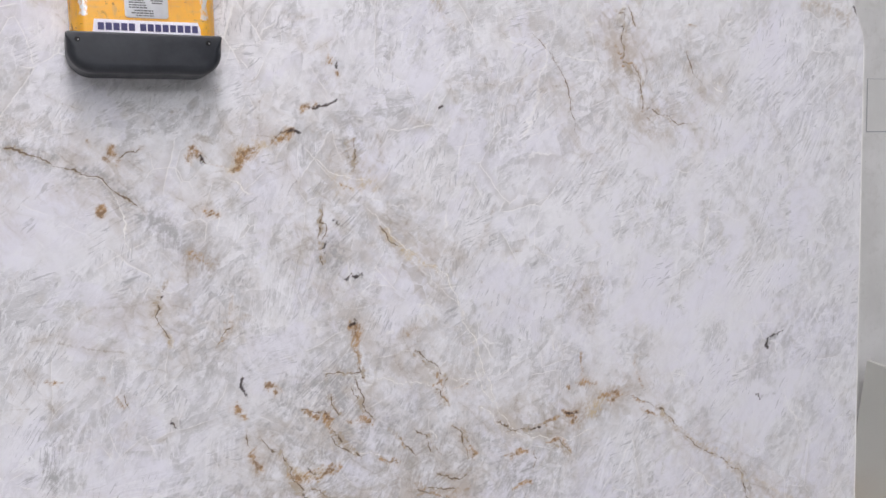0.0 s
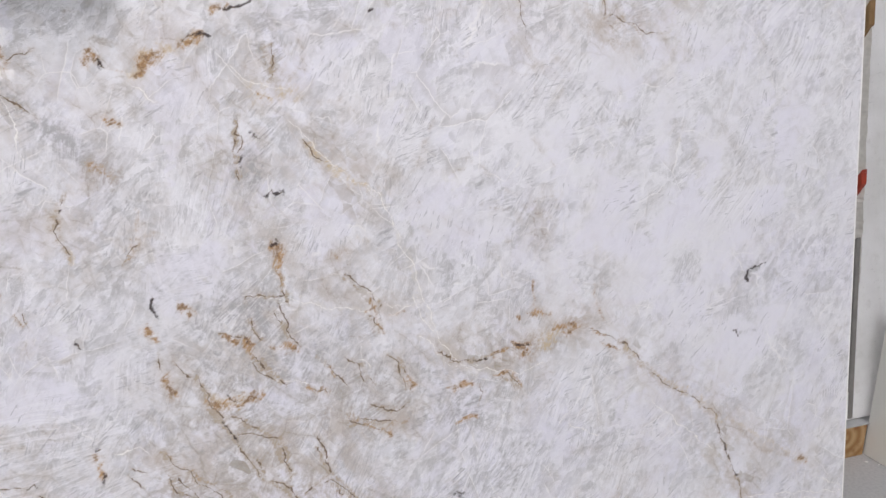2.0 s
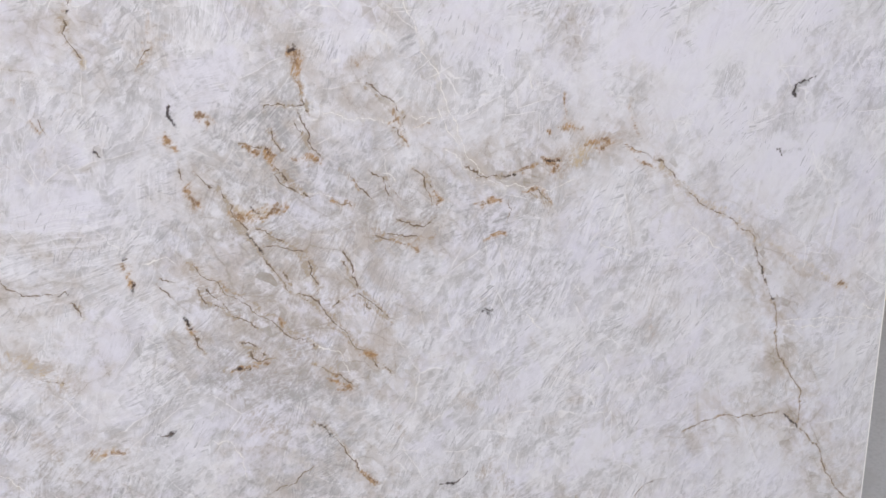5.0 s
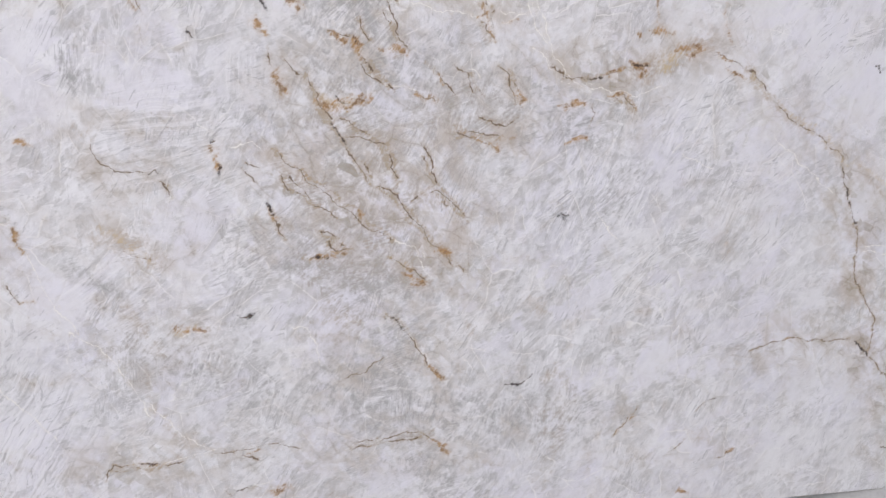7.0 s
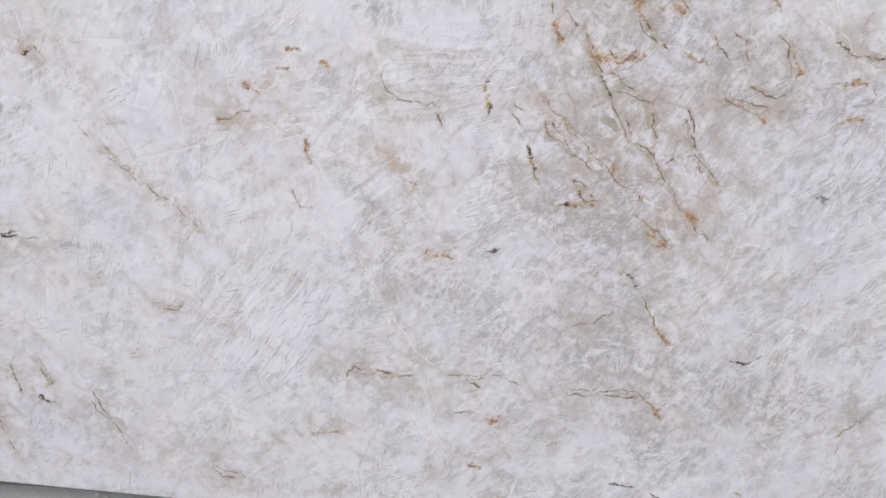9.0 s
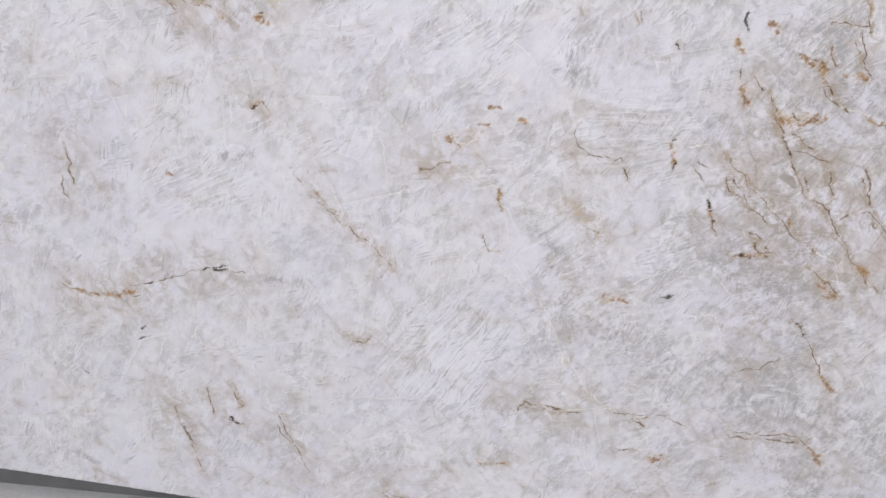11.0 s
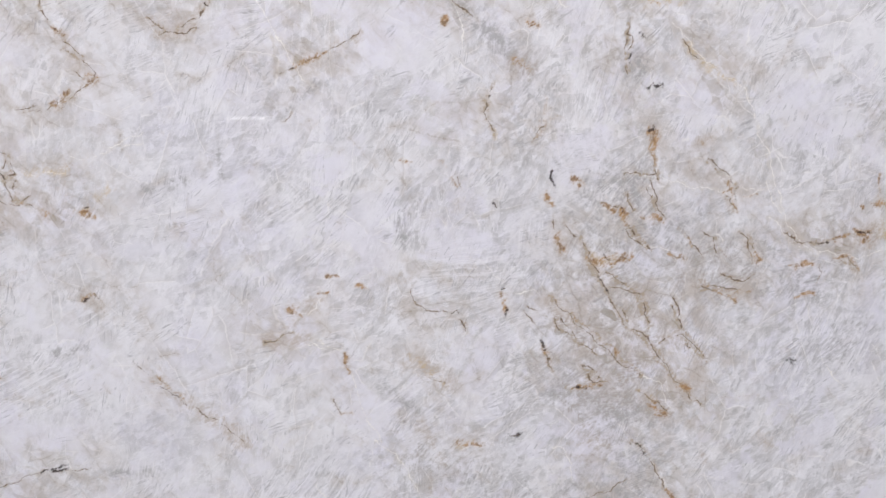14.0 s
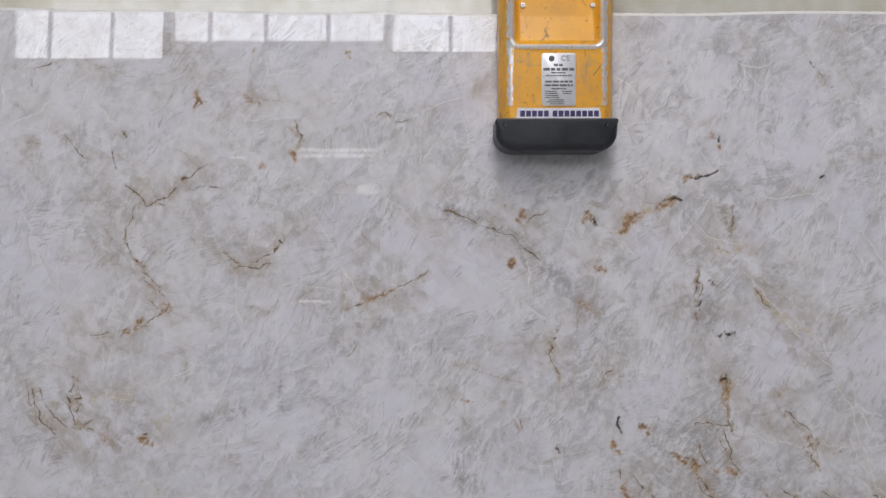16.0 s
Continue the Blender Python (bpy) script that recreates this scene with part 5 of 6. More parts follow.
trace("olive", 2, 0.20, (-687, 880), (-651, 843), (-614, 802), (-570, 767), (-526, 730))
trace("olive", 2, 0.42, (-795, 663), (-871, 664), (-907, 658), (-983, 636), (-1060, 611))
trace("olive", 2, 0.42, (-962, 235), (-949, 191), (-943, 147))
trace("olive", 2, 0.42, (132, 968), (157, 949), (178, 927), (203, 903), (233, 870), (264, 843), (286, 817))
trace("olive", 2, 0.42, (147, 931), (167, 907), (192, 881))
trace("olive", 2, 0.42, (312, 969), (325, 941), (338, 903))
trace("olive", 2, 0.42, (389, 956), (403, 933))
trace("olive", 2, 0.42, (164, 1117), (176, 1101), (198, 1079))
trace("olive", 2, 0.42, (283, 1121), (302, 1094), (319, 1068))
trace("olive", 2, 0.42, (323, 1179), (340, 1158), (357, 1135))
trace("olive", 2, 0.42, (412, 1085), (426, 1064), (449, 1035))
trace("olive", 2, 0.42, (457, 1085), (476, 1062), (482, 1041))
trace("olive", 2, 0.42, (538, 1070), (548, 1042), (562, 1011))
trace("olive", 2, 0.42, (488, 999), (518, 978), (561, 988))
trace("olive", 2, 0.42, (316, 637), (337, 617), (357, 584), (388, 518), (421, 488))
trace("olive", 2, 0.42, (-180, 401), (-151, 399), (-123, 388))
trace("olive", 2, 0.42, (-26, 396), (26, 395), (79, 402), (130, 379))
trace("olive", 2, 0.42, (-278, 871), (-273, 841))
trace("olive", 2, 0.42, (1000, 340), (1009, 342))
trace("rust", 3, 0.8, (-463, 1717), (-457, 1706))
trace("rust", 4, 0.7, (-703, 1425), (-696, 1423))
trace("rust", 3, 0.6, (-758, 1516), (-749, 1511))
trace("rust", 3, 0.7, (-637, 1813), (-641, 1798))
trace("rust", 3, 0.7, (-365, 1901), (-358, 1889))
trace("rust", 4, 0.7, (-749, 1187), (-730, 1176))
trace("rust", 4, 0.8, (-752, 1186), (-742, 1178))
trace("rust", 4, 0.7, (-376, 977), (-367, 969))
trace("rust", 4, 0.7, (79, 294), (102, 292))
trace("rust", 4, 0.6, (382, 1048), (409, 1030))
trace("rust", 4, 0.7, (-156, 400), (-127, 392))
trace("rust", 3, 0.6, (-50, 669), (-24, 652))
trace("pale", 2, 0.7, (-436, 1610), (-389, 1537), (-353, 1474), (-332, 1438))
trace("pale", 2, 0.6, (402, 1462), (460, 1394), (534, 1346))
trace("pale", 2, 0.6, (-433, 904), (-369, 923))
trace("pale", 2, 0.6, (-357, 594), (-313, 523), (-285, 473))
trace("pale", 2, 0.6, (-167, 632), (-132, 537), (-72, 439), (-37, 415))
trace("pale", 2, 0.7, (319, 1068), (357, 1055), (381, 1054))
trace("pale", 2, 0.9, (398, 1451), (424, 1423), (455, 1389), (507, 1374), (526, 1353), (544, 1304), (557, 1254), (581, 1207), (594, 1150), (619, 1096), (672, 1047))
trace("pale", 2, 0.8, (325, 1212), (381, 1200), (437, 1175), (497, 1171))
trace("pale", 2, 0.8, (619, 1106), (650, 1061), (705, 1035), (751, 1014), (797, 1021), (833, 1033))
trace("pale", 2, 0.5, (-37, 1530), (-24, 1490), (-20, 1458), (-37, 1418))
trace("pale", 2, 0.6, (354, 789), (372, 769), (391, 737))
trace("pale", 2, 0.6, (701, 823), (735, 771), (770, 729))
trace("pale", 2, 0.5, (881, 896), (944, 863))
trace("pale", 2, 0.6, (1073, 914), (1156, 841), (1229, 780))
trace("pale", 2, 0.6, (1323, 660), (1431, 647), (1593, 623))
trace("pale", 3, 0.7, (21, 1323), (30, 1306), (32, 1288))
trace("pale", 2, 0.6, (-240, 757), (-235, 714))
trace("pale", 2, 0.7, (579, 1114), (600, 1084), (642, 1043), (707, 1023), (771, 1024))
trace("warm", 14, 0.6, (-659, 1663), (-727, 1626), (-769, 1580))
trace("warm", 12, 0.6, (-593, 1538), (-546, 1506), (-483, 1553))
trace("warm", 12, 0.6, (-754, 1517), (-721, 1463), (-703, 1423), (-761, 1381))
trace("warm", 9, 0.7, (-461, 1756), (-446, 1735), (-461, 1715))
trace("warm", 9, 0.6, (-897, 1751), (-877, 1734))
trace("warm", 10, 0.5, (-315, 1798), (-294, 1779))
trace("warm", 12, 0.6, (509, 1864), (522, 1828), (539, 1812))
trace("warm", 12, 0.6, (-959, 1291), (-916, 1210), (-884, 1171))
trace("warm", 14, 0.6, (-873, 1300), (-862, 1215), (-817, 1187), (-748, 1180))
trace("warm", 16, 0.5, (-834, 1268), (-765, 1272))
trace("warm", 14, 0.6, (-376, 975), (-319, 991), (-436, 905))
trace("warm", 20, 0.55, (-587, 520), (-538, 532))
trace("warm", 9, 0.6, (-990, 305), (-962, 235), (-943, 147))
trace("warm", 12, 0.6, (-918, 354), (-882, 300), (-832, 290))
trace("warm", 12, 0.6, (-857, 387), (-830, 354))
trace("warm", 16, 0.6, (-510, 129), (-460, 104))
trace("warm", 10, 0.5, (-294, 240), (-221, 247))
trace("warm", 10, 0.6, (62, 295), (108, 290))
trace("warm", 10, 0.6, (-198, 402), (-128, 387), (-49, 414))
trace("warm", 8, 0.6, (-641, 867), (-634, 823), (-604, 791))
trace("warm", 14, 0.5, (-592, 533), (-546, 518))
trace("warm", 14, 0.6, (488, 999), (518, 978), (572, 989))
trace("warm", 10, 0.6, (538, 1070), (562, 1011))
trace("warm", 10, 0.5, (412, 1085), (449, 1035))
trace("warm", 14, 0.7, (149, 1092), (156, 1075), (163, 1055))
trace("warm", 12, 0.5, (323, 1179), (357, 1132))
trace("warm", 12, 0.6, (132, 968), (178, 927), (233, 870))
trace("warm", 16, 0.6, (312, 969), (341, 897))
trace("warm", 12, 0.5, (402, 913), (399, 866), (458, 817))
trace("warm", 12, 0.5, (398, 1451), (455, 1389), (517, 1367))
trace("warm", 10, 0.5, (3, 1371), (13, 1358), (5, 1325))
trace("warm", 8, 0.6, (105, 1286), (127, 1324), (158, 1322))
trace("warm", 12, 0.5, (-117, 598), (-119, 517), (-73, 424), (-5, 398))
trace("warm", 12, 0.6, (232, 782), (191, 765), (163, 780))
trace("warm", 10, 0.7, (162, 1092), (163, 1061))
trace("warm", 10, 0.6, (330, 727), (376, 698))
trace("warm", 14, 0.6, (-131, 864), (-105, 831), (-79, 798))
trace("warm", 10, 0.6, (-281, 876), (-272, 836))
trace("warm", 12, 0.4, (947, 275), (1066, 193))
trace("warm", 8, 0.5, (991, 742), (1006, 667))
trace("dark", 2, 0.7, (-990, 305), (-975, 278), (-962, 235))
trace("dark", 3, 0.8, (-863, 299), (-844, 292))
trace("dark", 1.2, 0.6, (279, 1425), (290, 1427))
trace("dark", 3, 0.6, (181, 769), (211, 768))
trace("grey", 5, 0.7, (286, 1505), (281, 1463), (294, 1415))
trace("grey", 14, 0.5, (-778, 1756), (-757, 1741))
trace("grey", 6, 0.5, (-36, 1538), (-10, 1510), (34, 1501))
trace("grey", 10, 0.6, (285, 1446), (279, 1420), (285, 1389))
trace("grey", 8, 0.5, (785, 318), (810, 335))

trace("olive", 2.4, 0.62, (450, 1228), (471, 1206), (497, 1192), (513, 1180))
trace("olive", 2.4, 0.62, (502, 1166), (512, 1144), (516, 1122))
trace("olive", 2.4, 0.62, (455, 1080), (476, 1066), (492, 1043), (497, 1031))
trace("olive", 2.4, 0.62, (398, 1094), (418, 1070), (425, 1059))
trace("olive", 2.4, 0.62, (381, 1051), (396, 1035), (416, 1030))
trace("rust", 4, 0.9, (248, 1152), (261, 1135))
trace("rust", 4, 0.9, (281, 1142), (286, 1128), (289, 1111))
trace("rust", 4, 0.9, (324, 1123), (343, 1121), (363, 1110))
trace("rust", 4, 0.9, (181, 1208), (194, 1188))
trace("olive", 2.4, 0.62, (289, 1111), (307, 1079), (331, 1058))
trace("pale", 2, 0.8, (331, 1058), (371, 1058))
trace("olive", 2.4, 0.62, (331, 1174), (345, 1157), (356, 1138))
trace("grey", 9, 0.8, (288, 1204), (302, 1187))
trace("grey", 6, 0.9, (332, 1208), (357, 1199))
trace("dark", 2, 0.9, (142, 1218), (145, 1206), (147, 1192))
trace("rust", 4, 0.9, (130, 1171), (140, 1158))
trace("rust", 4, 0.9, (341, 1290), (346, 1265), (334, 1247))
trace("olive", 2.4, 0.62, (334, 1247), (343, 1226), (352, 1205))
trace("rust", 5, 0.8, (147, 1091), (156, 1075), (161, 1058))
trace("olive", 2.4, 0.62, (206, 1071), (218, 1040), (231, 1018), (246, 986))
trace("rust", 4, 0.9, (221, 1039), (251, 1029), (270, 1035), (298, 1040))
trace("olive", 2.4, 0.62, (451, 966), (494, 953), (518, 936))
trace("rust", 4, 0.9, (505, 950), (521, 934))
trace("olive", 2.4, 0.62, (537, 1077), (553, 1054), (570, 1017))
trace("rust", 4, 0.9, (561, 1033), (570, 1019))
trace("rust", 4, 0.9, (642, 1000), (656, 1010), (686, 1005))
trace("rust", 4, 0.9, (660, 940), (684, 944))
trace("pale", 2, 0.8, (529, 1326), (560, 1272), (581, 1218), (591, 1175), (612, 1119), (623, 1086), (651, 1057))
trace("pale", 2, 0.8, (357, 1195), (417, 1182), (480, 1169))
trace("pale", 2, 0.8, (524, 1173), (568, 1162), (591, 1175))
trace("pale", 2, 0.8, (589, 1112), (622, 1070), (680, 1033))
trace("warm", 10, 0.7, (421, 1262), (452, 1273))
trace("rust", 6, 0.8, (71, 1587), (81, 1599))
trace("rust", 8, 0.9, (149, 1583), (165, 1594), (181, 1599))
trace("rust", 5, 0.9, (210, 1609), (233, 1620))
trace("dark", 2, 0.9, (92, 1581), (98, 1578))
trace("rust", 4, 0.9, (257, 1664), (278, 1668))
trace("grey", 6, 0.9, (336, 1611), (341, 1578))
trace("pale", 2, 0.8, (291, 1565), (310, 1552), (331, 1543))
trace("gold", 6, 0.7, (328, 1536), (344, 1531))
trace("rust", 4, 0.9, (97, 1505), (103, 1494))
trace("rust", 6, 0.5, (71, 1434), (92, 1419))
trace("grey", 6, 0.7, (-44, 1531), (-23, 1505), (24, 1484), (50, 1442), (87, 1416))
trace("olive", 2.4, 0.62, (391, 1462), (428, 1420))
trace("pale", 2, 0.8, (428, 1420), (460, 1389), (513, 1367))
trace("rust", 4, 0.9, (329, 1292), (345, 1281), (345, 1262), (338, 1239))
trace("rust", 4, 0.9, (185, 1208), (194, 1200))
trace("rust", 4, 0.9, (124, 1179), (137, 1163))
trace("dark", 2, 0.9, (140, 1223), (147, 1194))
trace("olive", 2.4, 0.62, (240, 1157), (277, 1141), (290, 1118))
trace("grey", 7, 0.7, (316, 1201), (347, 1189))
trace("olive", 2.4, 0.62, (482, 1190), (516, 1172), (504, 1154), (510, 1122))
trace("olive", 2.4, 0.62, (-49, 1227), (-34, 1192))
trace("rust", 4, 0.9, (-42, 1605), (-32, 1587))
trace("dark", 1.5, 0.8, (-159, 400), (-137, 394))
trace("olive", 2.4, 0.62, (-216, 393), (-172, 393), (-128, 386), (-84, 392))
trace("pale", 2, 0.8, (-84, 392), (-17, 402))
trace("olive", 2.4, 0.62, (5, 398), (38, 378), (52, 370))
trace("pale", 2, 0.8, (27, 308), (73, 317))
trace("rust", 5, 1, (73, 288), (103, 294))
trace("olive", 2.4, 0.62, (16, 308), (52, 302))
trace("rust", 4, 0.9, (33, 178), (60, 169))
trace("rust", 4, 0.9, (-289, 241), (-268, 244))
trace("warm", 12, 0.8, (-585, 534), (-553, 525))
trace("warm", 12, 0.7, (-514, 149), (-451, 122))
trace("olive", 2.4, 0.62, (-514, 143), (-487, 131), (-451, 122))
trace("pale", 2, 0.8, (-97, 312), (-65, 256), (-40, 225))
trace("pale", 2, 0.8, (-172, 616), (-124, 507), (-82, 470), (-56, 418))
trace("dark", 1.5, 0.9, (337, 145), (386, 138))
trace("dark", 1.5, 0.8, (424, 119), (462, 105), (495, 96))
trace("olive", 2.4, 0.62, (312, 640), (329, 623), (346, 610))
trace("pale", 2, 0.8, (347, 605), (373, 556), (399, 507))
trace("olive", 2.4, 0.62, (396, 513), (406, 497), (419, 486))
trace("rust", 6, 1, (391, 350), (413, 333))
trace("olive", 2.4, 0.62, (367, 370), (391, 350), (418, 315))
trace("olive", 2.4, 0.62, (219, 361), (287, 364), (367, 361), (391, 377))
trace("olive", 2.4, 0.62, (793, 303), (819, 333), (830, 350))
trace("olive", 2.4, 0.62, (909, 216), (953, 247))
trace("warm", 14, 0.7, (630, 455), (653, 468))
trace("rust", 4, 0.9, (362, 698), (380, 692))
trace("rust", 3, 0.8, (603, 132), (611, 129))
trace("rust", 4, 0.9, (1061, 195), (1070, 199))
trace("rust", 4, 0.9, (950, 110), (973, 103))

# larger crystals: milky ones, smoky ones, and those with a straight combed grain that leans by so many degrees
patch("grey", 0.27, 230, 1130, 360, 330)
patch("grey", 0.28, 300, 480, 330, 330)
patch("grey", 0.27, 150, 800, 270, 170)
patch("milk", 0.56, 1140, 1300, 380, 520)
patch("milk", 0.36, -850, 900, 330, 330)
patch("milk", 0.90, -123, 1482, 99, 68)
patch("milk", 0.60, 645, 1265, 100, 76)
patch("milk", 0.50, 495, 1727, 102, 59)
patch("milk", 0.60, 1265, 1790, 116, 83)
patch("milk", 0.80, 181, 1244, 56, 54)
patch("milk", 0.80, 93, 1093, 55, 55)
patch("milk", 0.70, 225, 997, 55, 39)
patch("milk", 0.80, 679, 1299, 93, 93)
patch("milk", 0.70, 372, 1071, 54, 21)
patch("milk", 0.70, -53, 1089, 92, 42)
patch("milk", 0.80, 344, 1081, 43, 20)
patch("milk", 0.70, 1128, 1010, 124, 74)
patch("milk", 0.50, 853, 445, 212, 80)
patch("milk", 0.50, 1217, 564, 127, 93)
patch("milk", 0.70, -879, 764, 161, 69)
patch("milk", 0.50, -245, 744, 65, 45)
patch("milk", 0.60, -361, 480, 139, 121)
patch("milk", 0.90, -1099, 131, 68, 55)
patch("milk", 0.60, 279, 302, 155, 68)
patch("milk", 0.60, -57, 854, 91, 48)
patch("milk", 0.50, -1004, 801, 137, 121)
patch("milk", 0.50, -312, 1238, 87, 64)
patch("milk", 0.70, 240, 1251, 55, 64)
patch("milk", 0.60, -946, 1119, 63, 52)
patch("milk", 0.50, -566, 1600, 94, 52)
patch("milk", 0.50, -253, 1547, 83, 63)
patch("milk", 0.40, 385, 1703, 125, 73)
patch("warm", 0.42, 271, 868, 107, 91)
patch("warm", 0.38, 448, 1004, 113, 71)
patch("warm", 0.50, 245, 779, 106, 41)
patch("warm", 0.50, 230, 750, 90, 64)
patch("warm", 0.40, 213, 652, 51, 77)
patch("warm", 0.50, 351, 735, 63, 44)
patch("warm", 0.40, 342, 1562, 62, 58)
patch("warm", 0.45, 994, 1641, 87, 45)
patch("warm", 0.45, 925, 1780, 69, 65)
patch("warm", 0.35, -565, 1798, 94, 52)
patch("warm", 0.40, -722, 1652, 63, 63)
patch("warm", 0.40, -535, 1527, 62, 42)
patch("warm", 0.32, -785, 1235, 118, 74)
patch("warm", 0.30, -104, 654, 178, 77)
patch("grey", 0.60, 251, 1196, 36, 28)
patch("grey", 0.30, 492, 876, 130, 95)
patch("grey", 0.50, 742, 803, 52, 45)
patch("grey", 0.50, 772, 856, 48, 51)
patch("grey", 0.30, 414, 1258, 55, 41)
patch("grey", 0.50, 147, 1379, 33, 17)
patch("grey", 0.35, -421, 1433, 52, 31)
patch("grey", 0.50, 344, 1620, 26, 57)
patch("grey", 0.60, 305, 1418, 26, 39)
patch("comb", 1.00, -30, 1020, 108, 71, lean=4)
patch("comb", 0.90, -142, 765, 84, 55, lean=35)
patch("comb", 0.60, 80, 906, 65, 39, lean=15)
patch("comb", 0.70, 740, 831, 81, 76, lean=58)
patch("comb", 0.40, 327, 887, 50, 51, lean=62)
patch("comb", 0.80, 235, 1365, 65, 53, lean=70)
patch("comb", 1.00, -52, 980, 106, 68, lean=12)
patch("comb", 0.60, 94, 1102, 51, 50, lean=80)
patch("comb", 0.80, 893, 952, 69, 67, lean=65)
patch("comb", 0.70, 1009, 804, 60, 84, lean=70)
patch("comb", 0.80, 795, 818, 49, 68, lean=70)
patch("comb", 0.60, 366, 976, 49, 40, lean=62)
patch("comb", 0.80, 1399, 1720, 169, 74, lean=40)
patch("comb", 0.80, 1445, 1614, 89, 76, lean=65)
patch("comb", 0.70, 855, 1565, 89, 66, lean=50)
patch("comb", 0.60, 1279, 1313, 120, 75, lean=50)
patch("comb", 0.60, 814, 1505, 81, 44, lean=55)
patch("comb", 1.00, -371, 505, 149, 131, lean=55)
patch("comb", 0.50, -699, 638, 70, 61, lean=60)
patch("comb", 0.60, -897, 865, 147, 55, lean=25)
patch("comb", 0.50, -368, 1174, 131, 65, lean=35)
patch("comb", 0.60, -908, 836, 148, 72, lean=25)
patch("comb", 0.50, -725, 964, 101, 70, lean=30)
patch("comb", 0.50, -509, 1347, 84, 62, lean=70)


def build_slab():
    count = across * up
    arris = 0.0036
    front = np.stack([grid_x, np.zeros_like(grid_x), grid_z], -1).reshape(-1, 3)
    ring = np.r_[np.arange(across) * up, (across - 1) * up + np.arange(1, up), np.arange(across - 2, -1, -1) * up + up - 1, np.arange(up - 2, 0, -1)]
    rim = front[ring]
    size = len(ring)
    ahead, behind = rim[(np.arange(size) + 3) % size], rim[np.arange(size) - 3]
    way = ahead - behind
    out = np.stack([way[:, 2], 0 * way[:, 0], -way[:, 0]], -1)
    out /= np.linalg.norm(out, axis=1)[:, None] + 1e-9
    first = rim + out * arris + (0, arris, 0)
    chips = 0.0007 * np.sin(np.arange(size) * 0.9) * np.sin(np.arange(size) * 0.37)
    first += out * chips[:, None]
    last = first + (0, THICK - arris, 0)
    verts = np.r_[front, first, last]
    i, j = np.meshgrid(np.arange(across - 1), np.arange(up - 1), indexing="ij")
    a = (i * up + j).ravel()
    faces = np.stack([a, a + up, a + up + 1, a + 1], 1)
    k, k2 = np.arange(size), (np.arange(size) + 1) % size
    sides = np.r_[np.stack([ring[k], count + k, count + k2, ring[k2]], 1), np.stack([count + k, count + size + k, count + size + k2, count + k2], 1)]
    quads = np.r_[faces, sides]
    mesh = bpy.data.meshes.new("stone_slab")
    loops = np.r_[quads.ravel(), count + size + np.arange(size)[::-1]]
    starts = np.r_[np.arange(len(quads)) * 4, len(quads) * 4]
    mesh.vertices.add(len(verts))
    mesh.vertices.foreach_set("co", verts.astype(np.float32).ravel())
    mesh.loops.add(len(loops))
    mesh.loops.foreach_set("vertex_index", loops.astype(np.int32))
    mesh.polygons.add(len(starts))
    mesh.polygons.foreach_set("loop_start", starts.astype(np.int32))
    index = np.zeros(len(starts), np.int32)
    index[len(faces):] = 1
    # the outermost millimetres are left unpolished
    index[: len(faces)][(i.ravel() >= across - 3) | (j.ravel() >= up - 2)] = 1
    mesh.polygons.foreach_set("material_index", index)
    mesh.update(calc_edges=True)
    mesh.materials.append(QUARTZITE)
    mesh.materials.append(SAWN)
    for name, field in MINERALS.items():
        values = np.zeros(len(verts), np.float32)
        values[:count] = field.ravel()
        mesh.attributes.new(name, "FLOAT", "POINT").data.foreach_set("value", values)
    return new("stone_slab", mesh)


slab = tagged(build_slab(), "polished white quartzite slab with brown and grey veins, leaning on its rack", "stone slab")
slab.matrix_world = LEANING


# ---- the lifting clamp on the slab ----
clamp = tagged(new("lifting_clamp"), "worn orange slab lifting clamp with black rubber jaw gripping the stone", "lifting clamp")
clamp.matrix_world = LEANING @ pose(0.005, 0, 0.001)
CX, HALF = 0.0103, 0.1015
Z0, Z1 = 1.752, 2.16


